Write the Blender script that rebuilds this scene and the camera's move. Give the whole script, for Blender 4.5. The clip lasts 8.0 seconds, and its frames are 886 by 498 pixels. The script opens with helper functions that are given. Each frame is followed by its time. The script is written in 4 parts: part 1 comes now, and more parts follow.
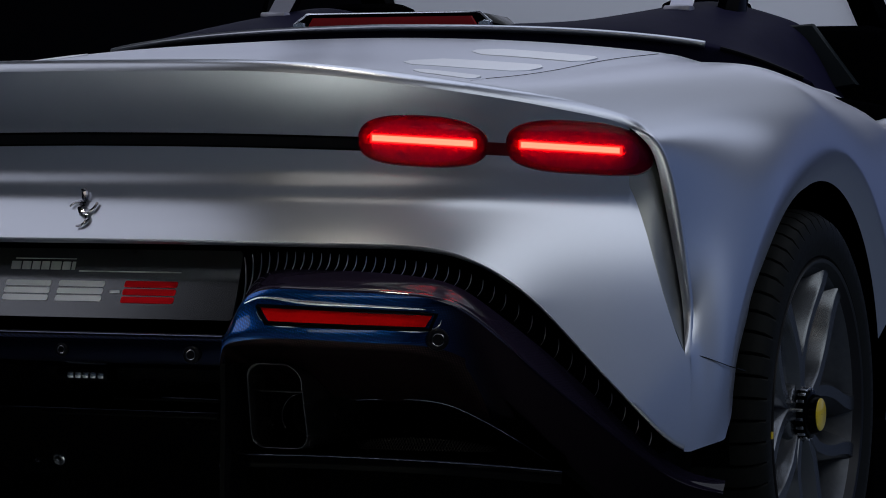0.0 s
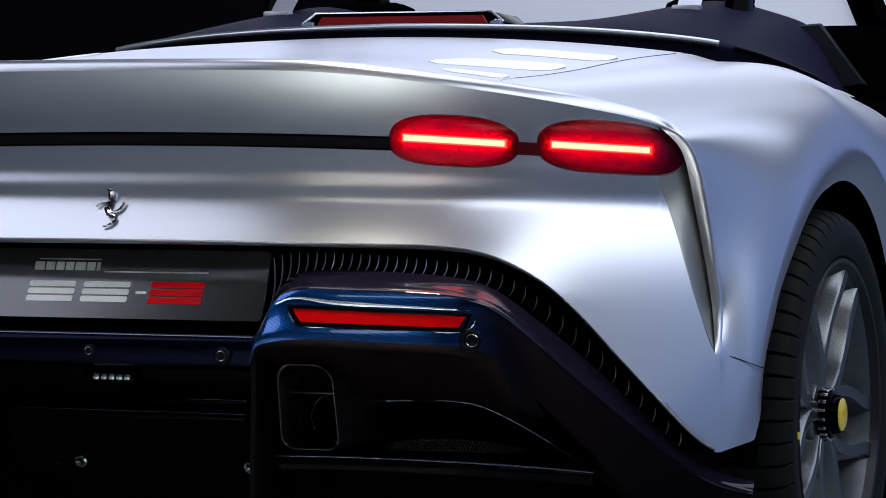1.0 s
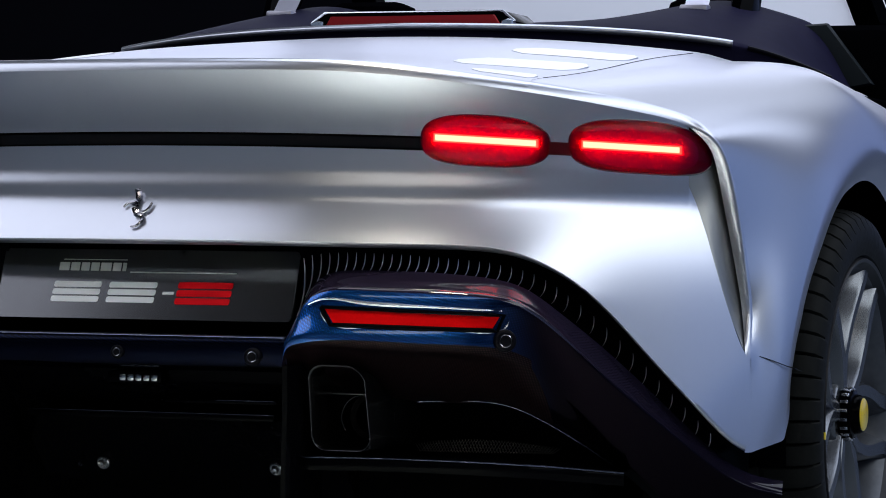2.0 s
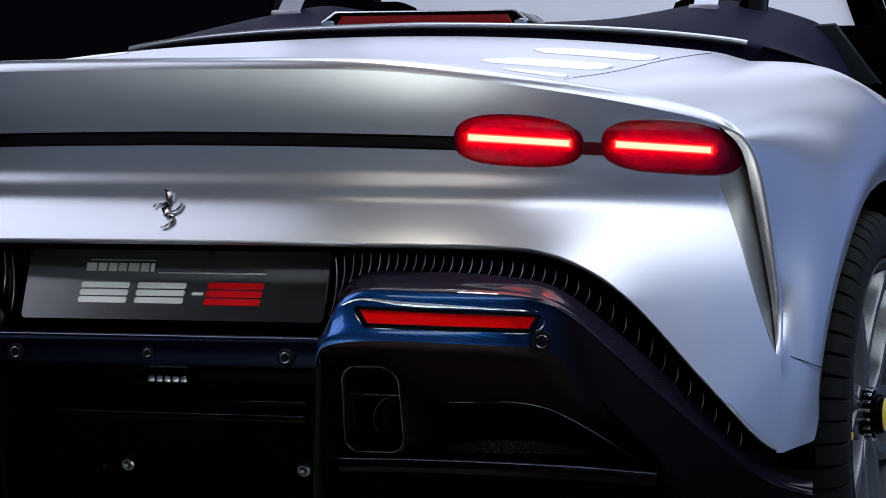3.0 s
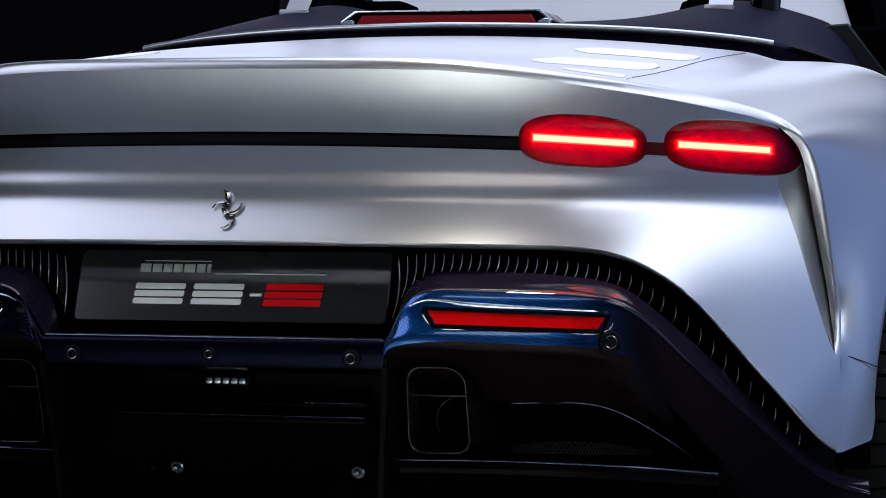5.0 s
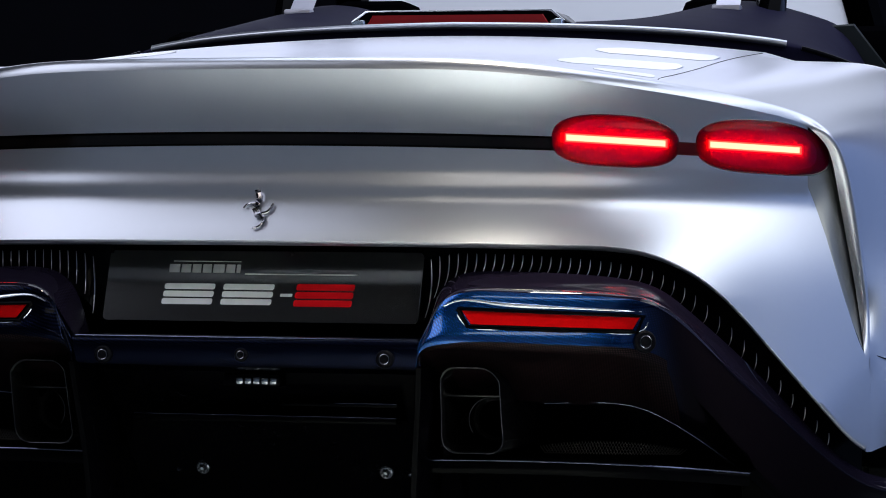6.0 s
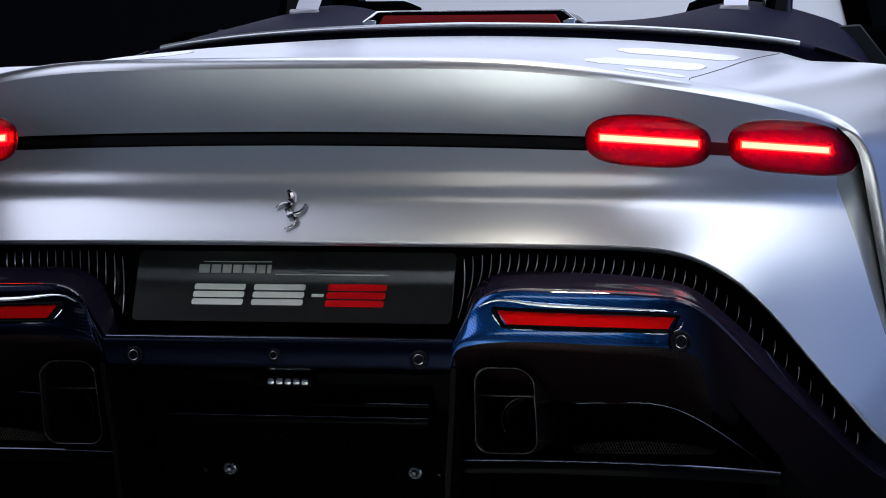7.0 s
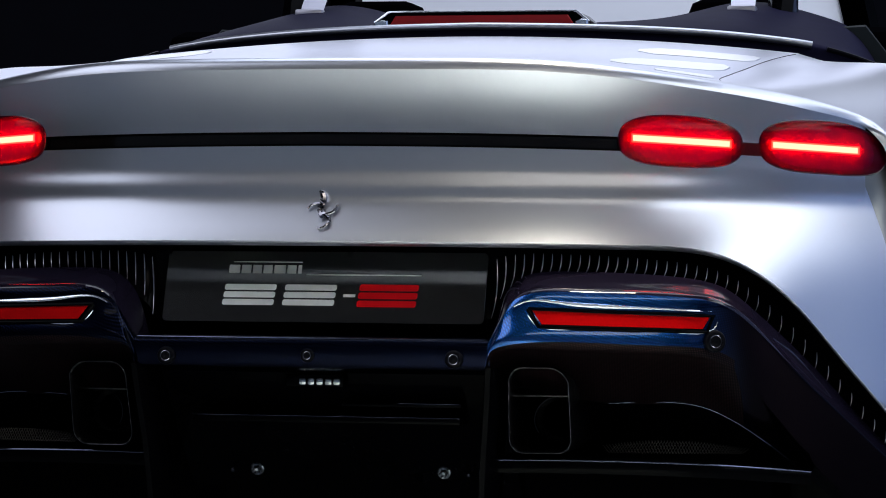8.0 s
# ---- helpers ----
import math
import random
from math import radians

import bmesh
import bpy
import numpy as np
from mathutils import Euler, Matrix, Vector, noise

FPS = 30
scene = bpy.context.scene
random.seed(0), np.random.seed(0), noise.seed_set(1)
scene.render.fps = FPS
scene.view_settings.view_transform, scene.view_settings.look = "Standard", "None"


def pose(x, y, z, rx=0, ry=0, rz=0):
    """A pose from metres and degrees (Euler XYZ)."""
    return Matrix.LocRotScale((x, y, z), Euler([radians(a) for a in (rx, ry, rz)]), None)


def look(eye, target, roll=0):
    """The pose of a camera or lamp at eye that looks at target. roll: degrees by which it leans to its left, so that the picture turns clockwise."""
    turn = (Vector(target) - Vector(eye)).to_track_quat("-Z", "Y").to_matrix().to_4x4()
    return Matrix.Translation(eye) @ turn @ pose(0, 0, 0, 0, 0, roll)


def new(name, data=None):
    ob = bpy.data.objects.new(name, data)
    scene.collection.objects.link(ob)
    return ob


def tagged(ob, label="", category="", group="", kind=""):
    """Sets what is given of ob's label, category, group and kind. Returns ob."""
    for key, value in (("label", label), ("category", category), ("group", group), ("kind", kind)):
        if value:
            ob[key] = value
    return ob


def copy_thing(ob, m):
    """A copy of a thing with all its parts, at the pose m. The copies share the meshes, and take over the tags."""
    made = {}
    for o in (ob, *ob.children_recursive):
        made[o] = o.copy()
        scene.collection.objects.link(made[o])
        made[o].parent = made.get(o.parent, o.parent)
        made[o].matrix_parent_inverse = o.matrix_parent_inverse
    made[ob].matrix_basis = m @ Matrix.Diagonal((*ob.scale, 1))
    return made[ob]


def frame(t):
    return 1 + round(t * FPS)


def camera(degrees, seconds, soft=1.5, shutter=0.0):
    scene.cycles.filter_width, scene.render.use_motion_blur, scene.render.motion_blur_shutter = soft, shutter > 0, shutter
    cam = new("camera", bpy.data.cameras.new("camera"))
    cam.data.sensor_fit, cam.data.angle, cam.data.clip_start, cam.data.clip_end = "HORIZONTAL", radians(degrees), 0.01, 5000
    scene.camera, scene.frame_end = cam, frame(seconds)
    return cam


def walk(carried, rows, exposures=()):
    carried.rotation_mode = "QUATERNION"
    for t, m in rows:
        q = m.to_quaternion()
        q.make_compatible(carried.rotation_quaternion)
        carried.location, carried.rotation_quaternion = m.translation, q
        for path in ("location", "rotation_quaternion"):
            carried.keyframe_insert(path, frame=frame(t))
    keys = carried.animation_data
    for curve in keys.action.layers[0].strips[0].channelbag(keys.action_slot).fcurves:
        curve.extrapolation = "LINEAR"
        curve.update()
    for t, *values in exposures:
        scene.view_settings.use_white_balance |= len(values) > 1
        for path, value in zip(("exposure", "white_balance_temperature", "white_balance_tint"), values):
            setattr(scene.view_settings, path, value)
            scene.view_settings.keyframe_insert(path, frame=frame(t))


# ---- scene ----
cam = camera(15.0, 8.0, soft=1.0)
# seconds, eye x, y, z, yaw to the left, pitch up, roll
ROWS = [
    (0, 2.5830, -4.6470, 0.5874, 23.058, 0.265, 0.877),
    (0.5, 2.5035, -4.6677, 0.5867, 22.406, 0.271, 0.854),
    (1, 2.4226, -4.6887, 0.5861, 21.754, 0.277, 0.830),
    (1.5, 2.3432, -4.7094, 0.5854, 21.102, 0.284, 0.807),
    (3, 2.1019, -4.7722, 0.5834, 19.146, 0.303, 0.736),
    (3.5, 2.0223, -4.7930, 0.5827, 18.494, 0.309, 0.713),
    (4, 1.9423, -4.8138, 0.5820, 17.842, 0.315, 0.689),
    (4.5, 1.8636, -4.8343, 0.5814, 17.190, 0.322, 0.666),
    (6, 1.6249, -4.8965, 0.5794, 15.234, 0.341, 0.595),
    (6.5, 1.5459, -4.9171, 0.5787, 14.582, 0.347, 0.572),
    (7, 1.4647, -4.9382, 0.5780, 13.930, 0.353, 0.548),
    (7.5, 1.3853, -4.9589, 0.5774, 13.278, 0.360, 0.525),
    (8, 1.3045, -4.9800, 0.5767, 12.626, 0.366, 0.501),
]


def eye_pose(x, y, z, yaw, pitch, roll):
    return pose(x, y, z, 90 + pitch, 0, yaw) @ pose(0, 0, 0, 0, 0, roll)


# The clip's camera opens up over the first half second.
EXPOSURES = [(0.0, -1.25), (0.1, -0.75), (0.2, -0.37), (0.3, -0.17), (0.4, -0.04), (0.5, 0.0), (8.0, 0.0)]
walk(cam, [(t, eye_pose(*r)) for t, *r in ROWS], EXPOSURES)

# ---- light ----
# A dark show hall: the floor and walls are near black. The soft boxes are unseen, added to give the car its
# reflections.
world = bpy.data.worlds.new("hall_air")
scene.world = world
world.use_nodes = True
world.node_tree.nodes["Background"].inputs[0].default_value = (0.006, 0.005, 0.013, 1)
world.node_tree.nodes["Background"].inputs[1].default_value = 1.0


def soft_box(name, eye, target, wide, deep, watts, colour, spread=180):
    lamp = bpy.data.lights.new(name, "AREA")
    lamp.shape, lamp.size, lamp.size_y = "RECTANGLE", wide, deep
    lamp.energy, lamp.color, lamp.spread = watts, colour, radians(spread)
    ob = new(name, lamp)
    ob.matrix_world = look(eye, target)
    return ob


soft_box("overhead_light", (0.2, 1.4, 5.2), (0.2, 1.4, 0), 3.6, 4.4, 140, (0.76, 0.84, 1.0))
soft_box("front_light", (-4.1, 12.4, 4.75), (-1.6, 0.6, 3.2), 8.8, 5.0, 215, (0.73, 0.79, 1.0))
soft_box("front_high_light", (0.4, 7.0, 6.3), (0.6, 0.5, 0.9), 6.0, 4.6, 78, (0.79, 0.86, 1.0))
soft_box("rear_light", (-3.05, -2.3, 3.95), (0.0, 0, 0.7), 3.1, 2.9, 53, (0.83, 0.88, 1.0))
soft_box("rear_right_light", (2.2, -3.8, 4.5), (0.45, 0, 0.7), 5.2, 3.4, 9, (0.74, 0.82, 1.0))
soft_box("rear_strip_light", (1.7, -5.5, 3.7), (0.3, 0, 0.7), 5.6, 0.45, 22, (1.0, 0.93, 0.78))
# An unseen low panel, added to lift the reflections near the horizon.
soft_box("horizon_fill_light", (0, -13.2, 2.3), (0, 0, 2.3), 18, 4.2, 34, (0.50, 0.70, 1.0))
soft_box("corner_light", (5.9, -1.8, 4.2), (0.7, 0.2, 0.6), 5.6, 2.2, 103, (0.88, 0.95, 1.0))
soft_box("side_light", (5.95, -1.3, 1.85), (0.9, 0.1, 0.7), 4.4, 2.1, 6.5, (0.48, 0.65, 1.0))
# An added narrow lamp: its warm floor pool brightens the upper tail's reflection.
soft_box("floor_light", (0.62, -1.3, 5.0), (0.62, -1.3, 0), 0.8, 0.8, 90, (1.0, 0.93, 0.74), 30)
soft_box("side_blue_light", (5.95, 2.7, 1.9), (0.9, 1.6, 0.7), 6.5, 2.8, 26, (0.32, 0.50, 1.0))
soft_box("front_blue_light", (5.6, 12.0, 3.4), (1.2, 0.8, 1.6), 8.6, 5.8, 70, (0.36, 0.50, 1.0))
soft_box("side_high_light", (4.5, 2.4, 5.2), (0.9, 0.7, 0.8), 6.0, 3.0, 124, (0.76, 0.84, 1.0))

# ---- materials ----


def material(name, colour, rough=0.5, metal=0.0, coat=0.0, coat_rough=0.05, grain=0.0, grain_scale=40.0, bump=0.0, rough_var=0.0, shine=0.5):
    m = bpy.data.materials.new(name)
    m.use_nodes = True
    nt = m.node_tree
    b = nt.nodes["Principled BSDF"]
    b.inputs["Base Color"].default_value = (*colour, 1)
    b.inputs["Roughness"].default_value = rough
    b.inputs["Metallic"].default_value = metal
    b.inputs["Specular IOR Level"].default_value = shine
    b.inputs["Coat Weight"].default_value = coat
    b.inputs["Coat Roughness"].default_value = coat_rough
    if grain or bump or rough_var:
        co = nt.nodes.new("ShaderNodeTexCoord")
        n1 = nt.nodes.new("ShaderNodeTexNoise")
        n1.inputs["Scale"].default_value, n1.inputs["Detail"].default_value = grain_scale, 6
        n2 = nt.nodes.new("ShaderNodeTexNoise")
        n2.inputs["Scale"].default_value, n2.inputs["Detail"].default_value = grain_scale * 0.06, 3
        add = nt.nodes.new("ShaderNodeMath")
        add.operation = "ADD"
        for n, slot in ((n1, 0), (n2, 1)):
            nt.links.new(co.outputs["Object"], n.inputs["Vector"])
            nt.links.new(n.outputs["Fac"], add.inputs[slot])
        if grain:
            ramp = nt.nodes.new("ShaderNodeMapRange")
            ramp.inputs[1].default_value, ramp.inputs[2].default_value = 0.6, 1.4
            ramp.inputs[3].default_value, ramp.inputs[4].default_value = 1 - grain, 1 + grain
            mul = nt.nodes.new("ShaderNodeMixRGB")
            mul.blend_type = "MULTIPLY"
            mul.inputs[0].default_value = 1
            mul.inputs[1].default_value = (*colour, 1)
            nt.links.new(add.outputs[0], ramp.inputs[0])
            nt.links.new(ramp.outputs[0], mul.inputs[2])
            nt.links.new(mul.outputs[0], b.inputs["Base Color"])
        if rough_var:
            rr = nt.nodes.new("ShaderNodeMapRange")
            rr.inputs[1].default_value, rr.inputs[2].default_value = 0.6, 1.4
            rr.inputs[3].default_value, rr.inputs[4].default_value = rough - rough_var, rough + rough_var
            nt.links.new(add.outputs[0], rr.inputs[0])
            nt.links.new(rr.outputs[0], b.inputs["Roughness"])
        if bump:
            bn = nt.nodes.new("ShaderNodeBump")
            bn.inputs["Strength"].default_value, bn.inputs["Distance"].default_value = bump, 0.001
            nt.links.new(n1.outputs["Fac"], bn.inputs["Height"])
            nt.links.new(bn.outputs[0], b.inputs["Normal"])
    return m


def emitter(name, colour, strength):
    m = bpy.data.materials.new(name)
    m.use_nodes = True
    b = m.node_tree.nodes["Principled BSDF"]
    b.inputs["Base Color"].default_value = (*colour, 1)
    b.inputs["Emission Color"].default_value = (*colour, 1)
    b.inputs["Emission Strength"].default_value = strength
    return m


def carbon(name, dark, light, metal, rough, pitch=0.0042, coat=1.0, fade=None, shine=0.5, lean=-0.8):
    """Clear-coated twill weave: two sets of threads that cross in x and z."""
    m = bpy.data.materials.new(name)
    m.use_nodes = True
    nt = m.node_tree
    b = nt.nodes["Principled BSDF"]
    co = nt.nodes.new("ShaderNodeTexCoord")
    sep = nt.nodes.new("ShaderNodeSeparateXYZ")
    nt.links.new(co.outputs["Object"], sep.inputs[0])

    def math_node(op, a, c):
        n = nt.nodes.new("ShaderNodeMath")
        n.operation = op
        for k, v in enumerate((a, c)):
            if isinstance(v, (int, float)):
                n.inputs[k].default_value = v
            else:
                nt.links.new(v, n.inputs[k])
        return n.outputs[0]

    along = math_node("ADD", sep.outputs[0], math_node("MULTIPLY", sep.outputs[1], 0.6))
    upward = math_node("ADD", sep.outputs[2], math_node("MULTIPLY", sep.outputs[1], lean))
    k = 2 * math.pi / pitch
    s1 = math_node("SINE", math_node("MULTIPLY", math_node("ADD", along, upward), k), 0)
    s2 = math_node("SINE", math_node("MULTIPLY", math_node("SUBTRACT", along, upward), k * 0.5), 0)
    weave = math_node("MULTIPLY", s1, s2)
    fac = nt.nodes.new("ShaderNodeMapRange")
    fac.inputs[1].default_value, fac.inputs[2].default_value = 0.0, 0.45
    nt.links.new(weave, fac.inputs[0])
    mix = nt.nodes.new("ShaderNodeMixRGB")
    mix.inputs[1].default_value, mix.inputs[2].default_value = (*dark, 1), (*light, 1)
    nt.links.new(fac.outputs[0], mix.inputs[0])
    colour = mix.outputs[0]
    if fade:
        # The tone fades across the part: the change in its reflection is painted into the colour.
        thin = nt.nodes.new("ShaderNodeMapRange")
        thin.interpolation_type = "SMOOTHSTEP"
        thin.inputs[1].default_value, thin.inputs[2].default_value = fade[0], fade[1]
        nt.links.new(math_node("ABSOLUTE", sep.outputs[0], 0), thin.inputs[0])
        far_tone, over = nt.nodes.new("ShaderNodeMixRGB"), nt.nodes.new("ShaderNodeMixRGB")
        far_tone.inputs[1].default_value, far_tone.inputs[2].default_value = (*fade[2], 1), (*fade[3], 1)
        nt.links.new(fac.outputs[0], far_tone.inputs[0])
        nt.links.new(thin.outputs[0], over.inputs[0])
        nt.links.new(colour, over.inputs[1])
        nt.links.new(far_tone.outputs[0], over.inputs[2])
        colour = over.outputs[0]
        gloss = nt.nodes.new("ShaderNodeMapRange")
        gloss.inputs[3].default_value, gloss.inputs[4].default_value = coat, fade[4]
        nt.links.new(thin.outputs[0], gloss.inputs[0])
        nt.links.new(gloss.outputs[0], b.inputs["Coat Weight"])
    nt.links.new(colour, b.inputs["Base Color"])
    b.inputs["Metallic"].default_value, b.inputs["Roughness"].default_value = metal, rough
    b.inputs["Specular IOR Level"].default_value = shine
    b.inputs["Coat Weight"].default_value, b.inputs["Coat Roughness"].default_value = coat, 0.03
    bn = nt.nodes.new("ShaderNodeBump")
    bn.inputs["Strength"].default_value, bn.inputs["Distance"].default_value = 0.07, 0.0006
    nt.links.new(weave, bn.inputs["Height"])
    nt.links.new(bn.outputs[0], b.inputs["Normal"])
    return m


def red_lens(name, tint):
    """A clear red cover: light passes tinted, and the face shines as glass does."""
    m = bpy.data.materials.new(name)
    m.use_nodes = True
    nt = m.node_tree
    nt.nodes.remove(nt.nodes["Principled BSDF"])
    out = nt.nodes["Material Output"]
    clear = nt.nodes.new("ShaderNodeBsdfTransparent")
    clear.inputs[0].default_value = (*tint, 1)
    shine = nt.nodes.new("ShaderNodeBsdfGlossy")
    shine.inputs["Roughness"].default_value = 0.04
    fres = nt.nodes.new("ShaderNodeFresnel")
    fres.inputs[0].default_value = 1.2
    mix = nt.nodes.new("ShaderNodeMixShader")
    nt.links.new(fres.outputs[0], mix.inputs[0])
    nt.links.new(clear.outputs[0], mix.inputs[1])
    nt.links.new(shine.outputs[0], mix.inputs[2])
    haze = nt.nodes.new("ShaderNodeBsdfTranslucent")
    haze.inputs[0].default_value = (0.8, 0.001, 0.20, 1)
    soft = nt.nodes.new("ShaderNodeMixShader")
    soft.inputs[0].default_value = 0.05
    nt.links.new(mix.outputs[0], soft.inputs[1])
    nt.links.new(haze.outputs[0], soft.inputs[2])
    nt.links.new(soft.outputs[0], out.inputs[0])
    return m


def backlit_sheet(name, colour):
    """A pale sheet that glows with the light that falls on its far side, in place of a bright view through clear glass.
    """
    m = material(name, colour, 0.3, grain=0.05, grain_scale=4)
    nt = m.node_tree
    pale = nt.nodes.new("ShaderNodeBsdfTranslucent")
    pale.inputs[0].default_value = (*colour, 1)
    mix = nt.nodes.new("ShaderNodeMixShader")
    mix.inputs[0].default_value = 0.85
    nt.links.new(nt.nodes["Principled BSDF"].outputs[0], mix.inputs[1])
    nt.links.new(pale.outputs[0], mix.inputs[2])
    nt.links.new(mix.outputs[0], nt.nodes["Material Output"].inputs[0])
    return m


SILVER = material("satin_silver_paint", (0.588, 0.602, 0.682), 0.285, 0.92, 0.0, 0.3, grain=0.008, grain_scale=1500, rough_var=0.003)
# Darker copy of the silver: the blade recess's shade is in the colour.
SHADE = material("shaded_silver_paint", (0.33, 0.33, 0.315), 0.42, 0.9, grain=0.02, grain_scale=800)
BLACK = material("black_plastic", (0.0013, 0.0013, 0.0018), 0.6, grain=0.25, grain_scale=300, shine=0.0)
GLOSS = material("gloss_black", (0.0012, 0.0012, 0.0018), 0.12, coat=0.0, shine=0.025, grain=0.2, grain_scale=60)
STRIP = material("smoked_strip", (0.004, 0.003, 0.003), 0.10, shine=0.25, grain=0.2, grain_scale=50)
# Tones of one carbon: each face's lit or shaded look is in its colour.
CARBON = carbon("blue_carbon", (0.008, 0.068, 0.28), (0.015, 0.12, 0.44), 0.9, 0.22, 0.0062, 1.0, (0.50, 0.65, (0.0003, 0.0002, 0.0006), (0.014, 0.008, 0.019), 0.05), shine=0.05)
BAR_CARBON = carbon("shaded_blue_carbon", (0.0001, 0.0002, 0.0008), (0.007, 0.011, 0.036), 0.9, 0.24, 0.0062, 0.06, shine=0.0)
TOP_CARBON = carbon("purple_black_carbon", (0.005, 0.004, 0.009), (0.019, 0.014, 0.031), 0.0, 0.5, 0.0062, 1.0, (0.60, 0.70, (0.003, 0.003, 0.007), (0.028, 0.021, 0.046), 0.75), shine=0.0, lean=0.8)
SHADED_CARBON = carbon("shaded_carbon", (0.0005, 0.0004, 0.0008), (0.026, 0.013, 0.015), 0.5, 0.35, 0.0062, 0.05, shine=0.05)
BARREL = material("black_barrel", (0.10, 0.105, 0.12), 0.42, 0.8, grain=0.2, grain_scale=80)
# Paler copy of the silver: the vanes' brighter reflection is in the colour.
VANE = material("lit_vane_silver", (0.95, 0.95, 0.96), 0.29, 0.9, grain=0.01, grain_scale=900)
TONNEAU = material("cover_carbon", (0.012, 0.011, 0.030), 0.6, 0.0, grain=0.2, grain_scale=400, shine=0.02)
LENS = red_lens("red_lens", (0.90, 0.035, 0.38))
BOWL = material("red_reflector_bowl", (0.085, 0.0003, 0.14), 0.6, 0.0, grain=0.03, grain_scale=200, shine=0.0)
LAMP_RIM = material("crimson_lamp_rim", (0.055, 0.0003, 0.045), 0.2, shine=0.25, grain=0.05)
GLOW = emitter("lamp_bar", (1.0, 0.55, 0.03), 58.0)
GUIDE = emitter("lamp_guide", (1.0, 0.07, 0.004), 50.0)
CHROME = material("chrome", (0.75, 0.75, 0.77), 0.12, 1.0, rough_var=0.04, grain_scale=120)
MARK = material("dark_chrome", (0.32, 0.31, 0.35), 0.10, 1.0, rough_var=0.04, grain_scale=120)
REFLECTOR = material("red_reflector", (0.42, 0.001, 0.002), 0.4, 0.0, shine=0.03, grain=0.15, grain_scale=300)
PLATE = material("plate_grey", (0.125, 0.125, 0.134), 0.14, 0.85, shine=0.3, grain=0.05, grain_scale=200)
WHITE = material("white_print", (0.95, 0.95, 0.96), 0.35, 0.45, grain=0.03)
RED = material("red_print", (0.92, 0.006, 0.014), 0.35, 0.45, grain=0.03, shine=0.1)
GREY = material("grey_print", (0.60, 0.60, 0.61), 0.35, 0.3, grain=0.03)
RUBBER = material("tyre_rubber", (0.011, 0.0115, 0.011), 0.55, grain=0.3, grain_scale=120, bump=0.2, rough_var=0.1, shine=0.05)
ALLOY = material("grey_alloy", (0.17, 0.178, 0.195), 0.26, 0.9, grain=0.02, grain_scale=80)
FLANGE = material("dark_rim_flange", (0.022, 0.022, 0.026), 0.4, 0.7, grain=0.05, grain_scale=80, rough_var=0.02)
YELLOW = material("yellow_enamel", (0.88, 0.62, 0.015), 0.3, coat=0.6, grain=0.04)
STEEL = material("brake_steel", (0.05, 0.05, 0.054), 0.4, 0.9, grain=0.15, grain_scale=60)
# Translucent, so that it stands in for the bright hall behind clear glass.
SCREEN = backlit_sheet("backlit_glass", (0.80, 0.80, 0.84))
BEZEL = material("dark_red_bezel", (0.03, 0.0006, 0.008), 0.25, coat=0.3, grain=0.1)
LINK = material("dark_red_link", (0.045, 0.003, 0.005), 0.2, shine=0.2, grain=0.1)
RING = material("sensor_ring_black", (0.003, 0.003, 0.005), 0.3, shine=0.04, grain=0.1)
SENSOR = material("sensor_grey", (0.004, 0.004, 0.006), 0.4, grain=0.1, shine=0.06)
FIN = material("dark_fin_metal", (0.62, 0.62, 0.65), 0.28, 1.0, grain=0.1, grain_scale=200)
CRYSTAL = material("clear_facets", (0.55, 0.56, 0.58), 0.08, 0.9, grain=0.2, grain_scale=300)
EXHAUST = material("black_exhaust", (0.02, 0.02, 0.021), 0.22, 0.7, grain=0.2, grain_scale=90)
# For polished edges, and for rods that draw highlights on bar and panel.
EDGE = material("edge_and_highlight", (0.13, 0.145, 0.21), 0.15, 0.9, grain=0.05)
OUTLET = material("dark_outlet_edge", (0.05, 0.05, 0.058), 0.2, 0.9, grain=0.05)
MESH = material("mesh_wire", (0.055, 0.052, 0.05), 0.35, 0.8, grain=0.1)
# Bright metal for the brake lamp's rim and the reflectors' added highlight rods.
LIP = material("rim_and_highlight", (0.85, 0.88, 0.96), 0.18, 0.9, coat=0.5, grain=0.04)
BRAKE_RED = material("dark_brake_lens", (0.30, 0.003, 0.005), 0.3, coat=0.1, grain=0.15, grain_scale=200)
QUARTER = material("dark_tinted_glass", (0.009, 0.013, 0.016), 0.5, shine=0.2, grain=0.1, grain_scale=30)
STRUT = material("satin_strut", (0.42, 0.41, 0.48), 0.35, 0.7, grain=0.05)
FLOOR = material("hall_floor_grey", (0.155, 0.18, 0.20), 0.5, grain=0.25, grain_scale=8, rough_var=0.08)
WALL = material("hall_wall_dark", (0.004, 0.004, 0.012), 0.9, grain=0.25, grain_scale=5)

# ---- shaping tools ----


def spline(points, t):
    """A smooth curve through the points, at the fractions t of its length."""
    p = np.array(points, float)
    d = np.r_[0, np.cumsum(np.linalg.norm(np.diff(p, axis=0), axis=1) ** 0.75)]
    d /= d[-1]
    return np.stack([smooth1(d, p[:, k], np.asarray(t)) for k in range(3)], -1)


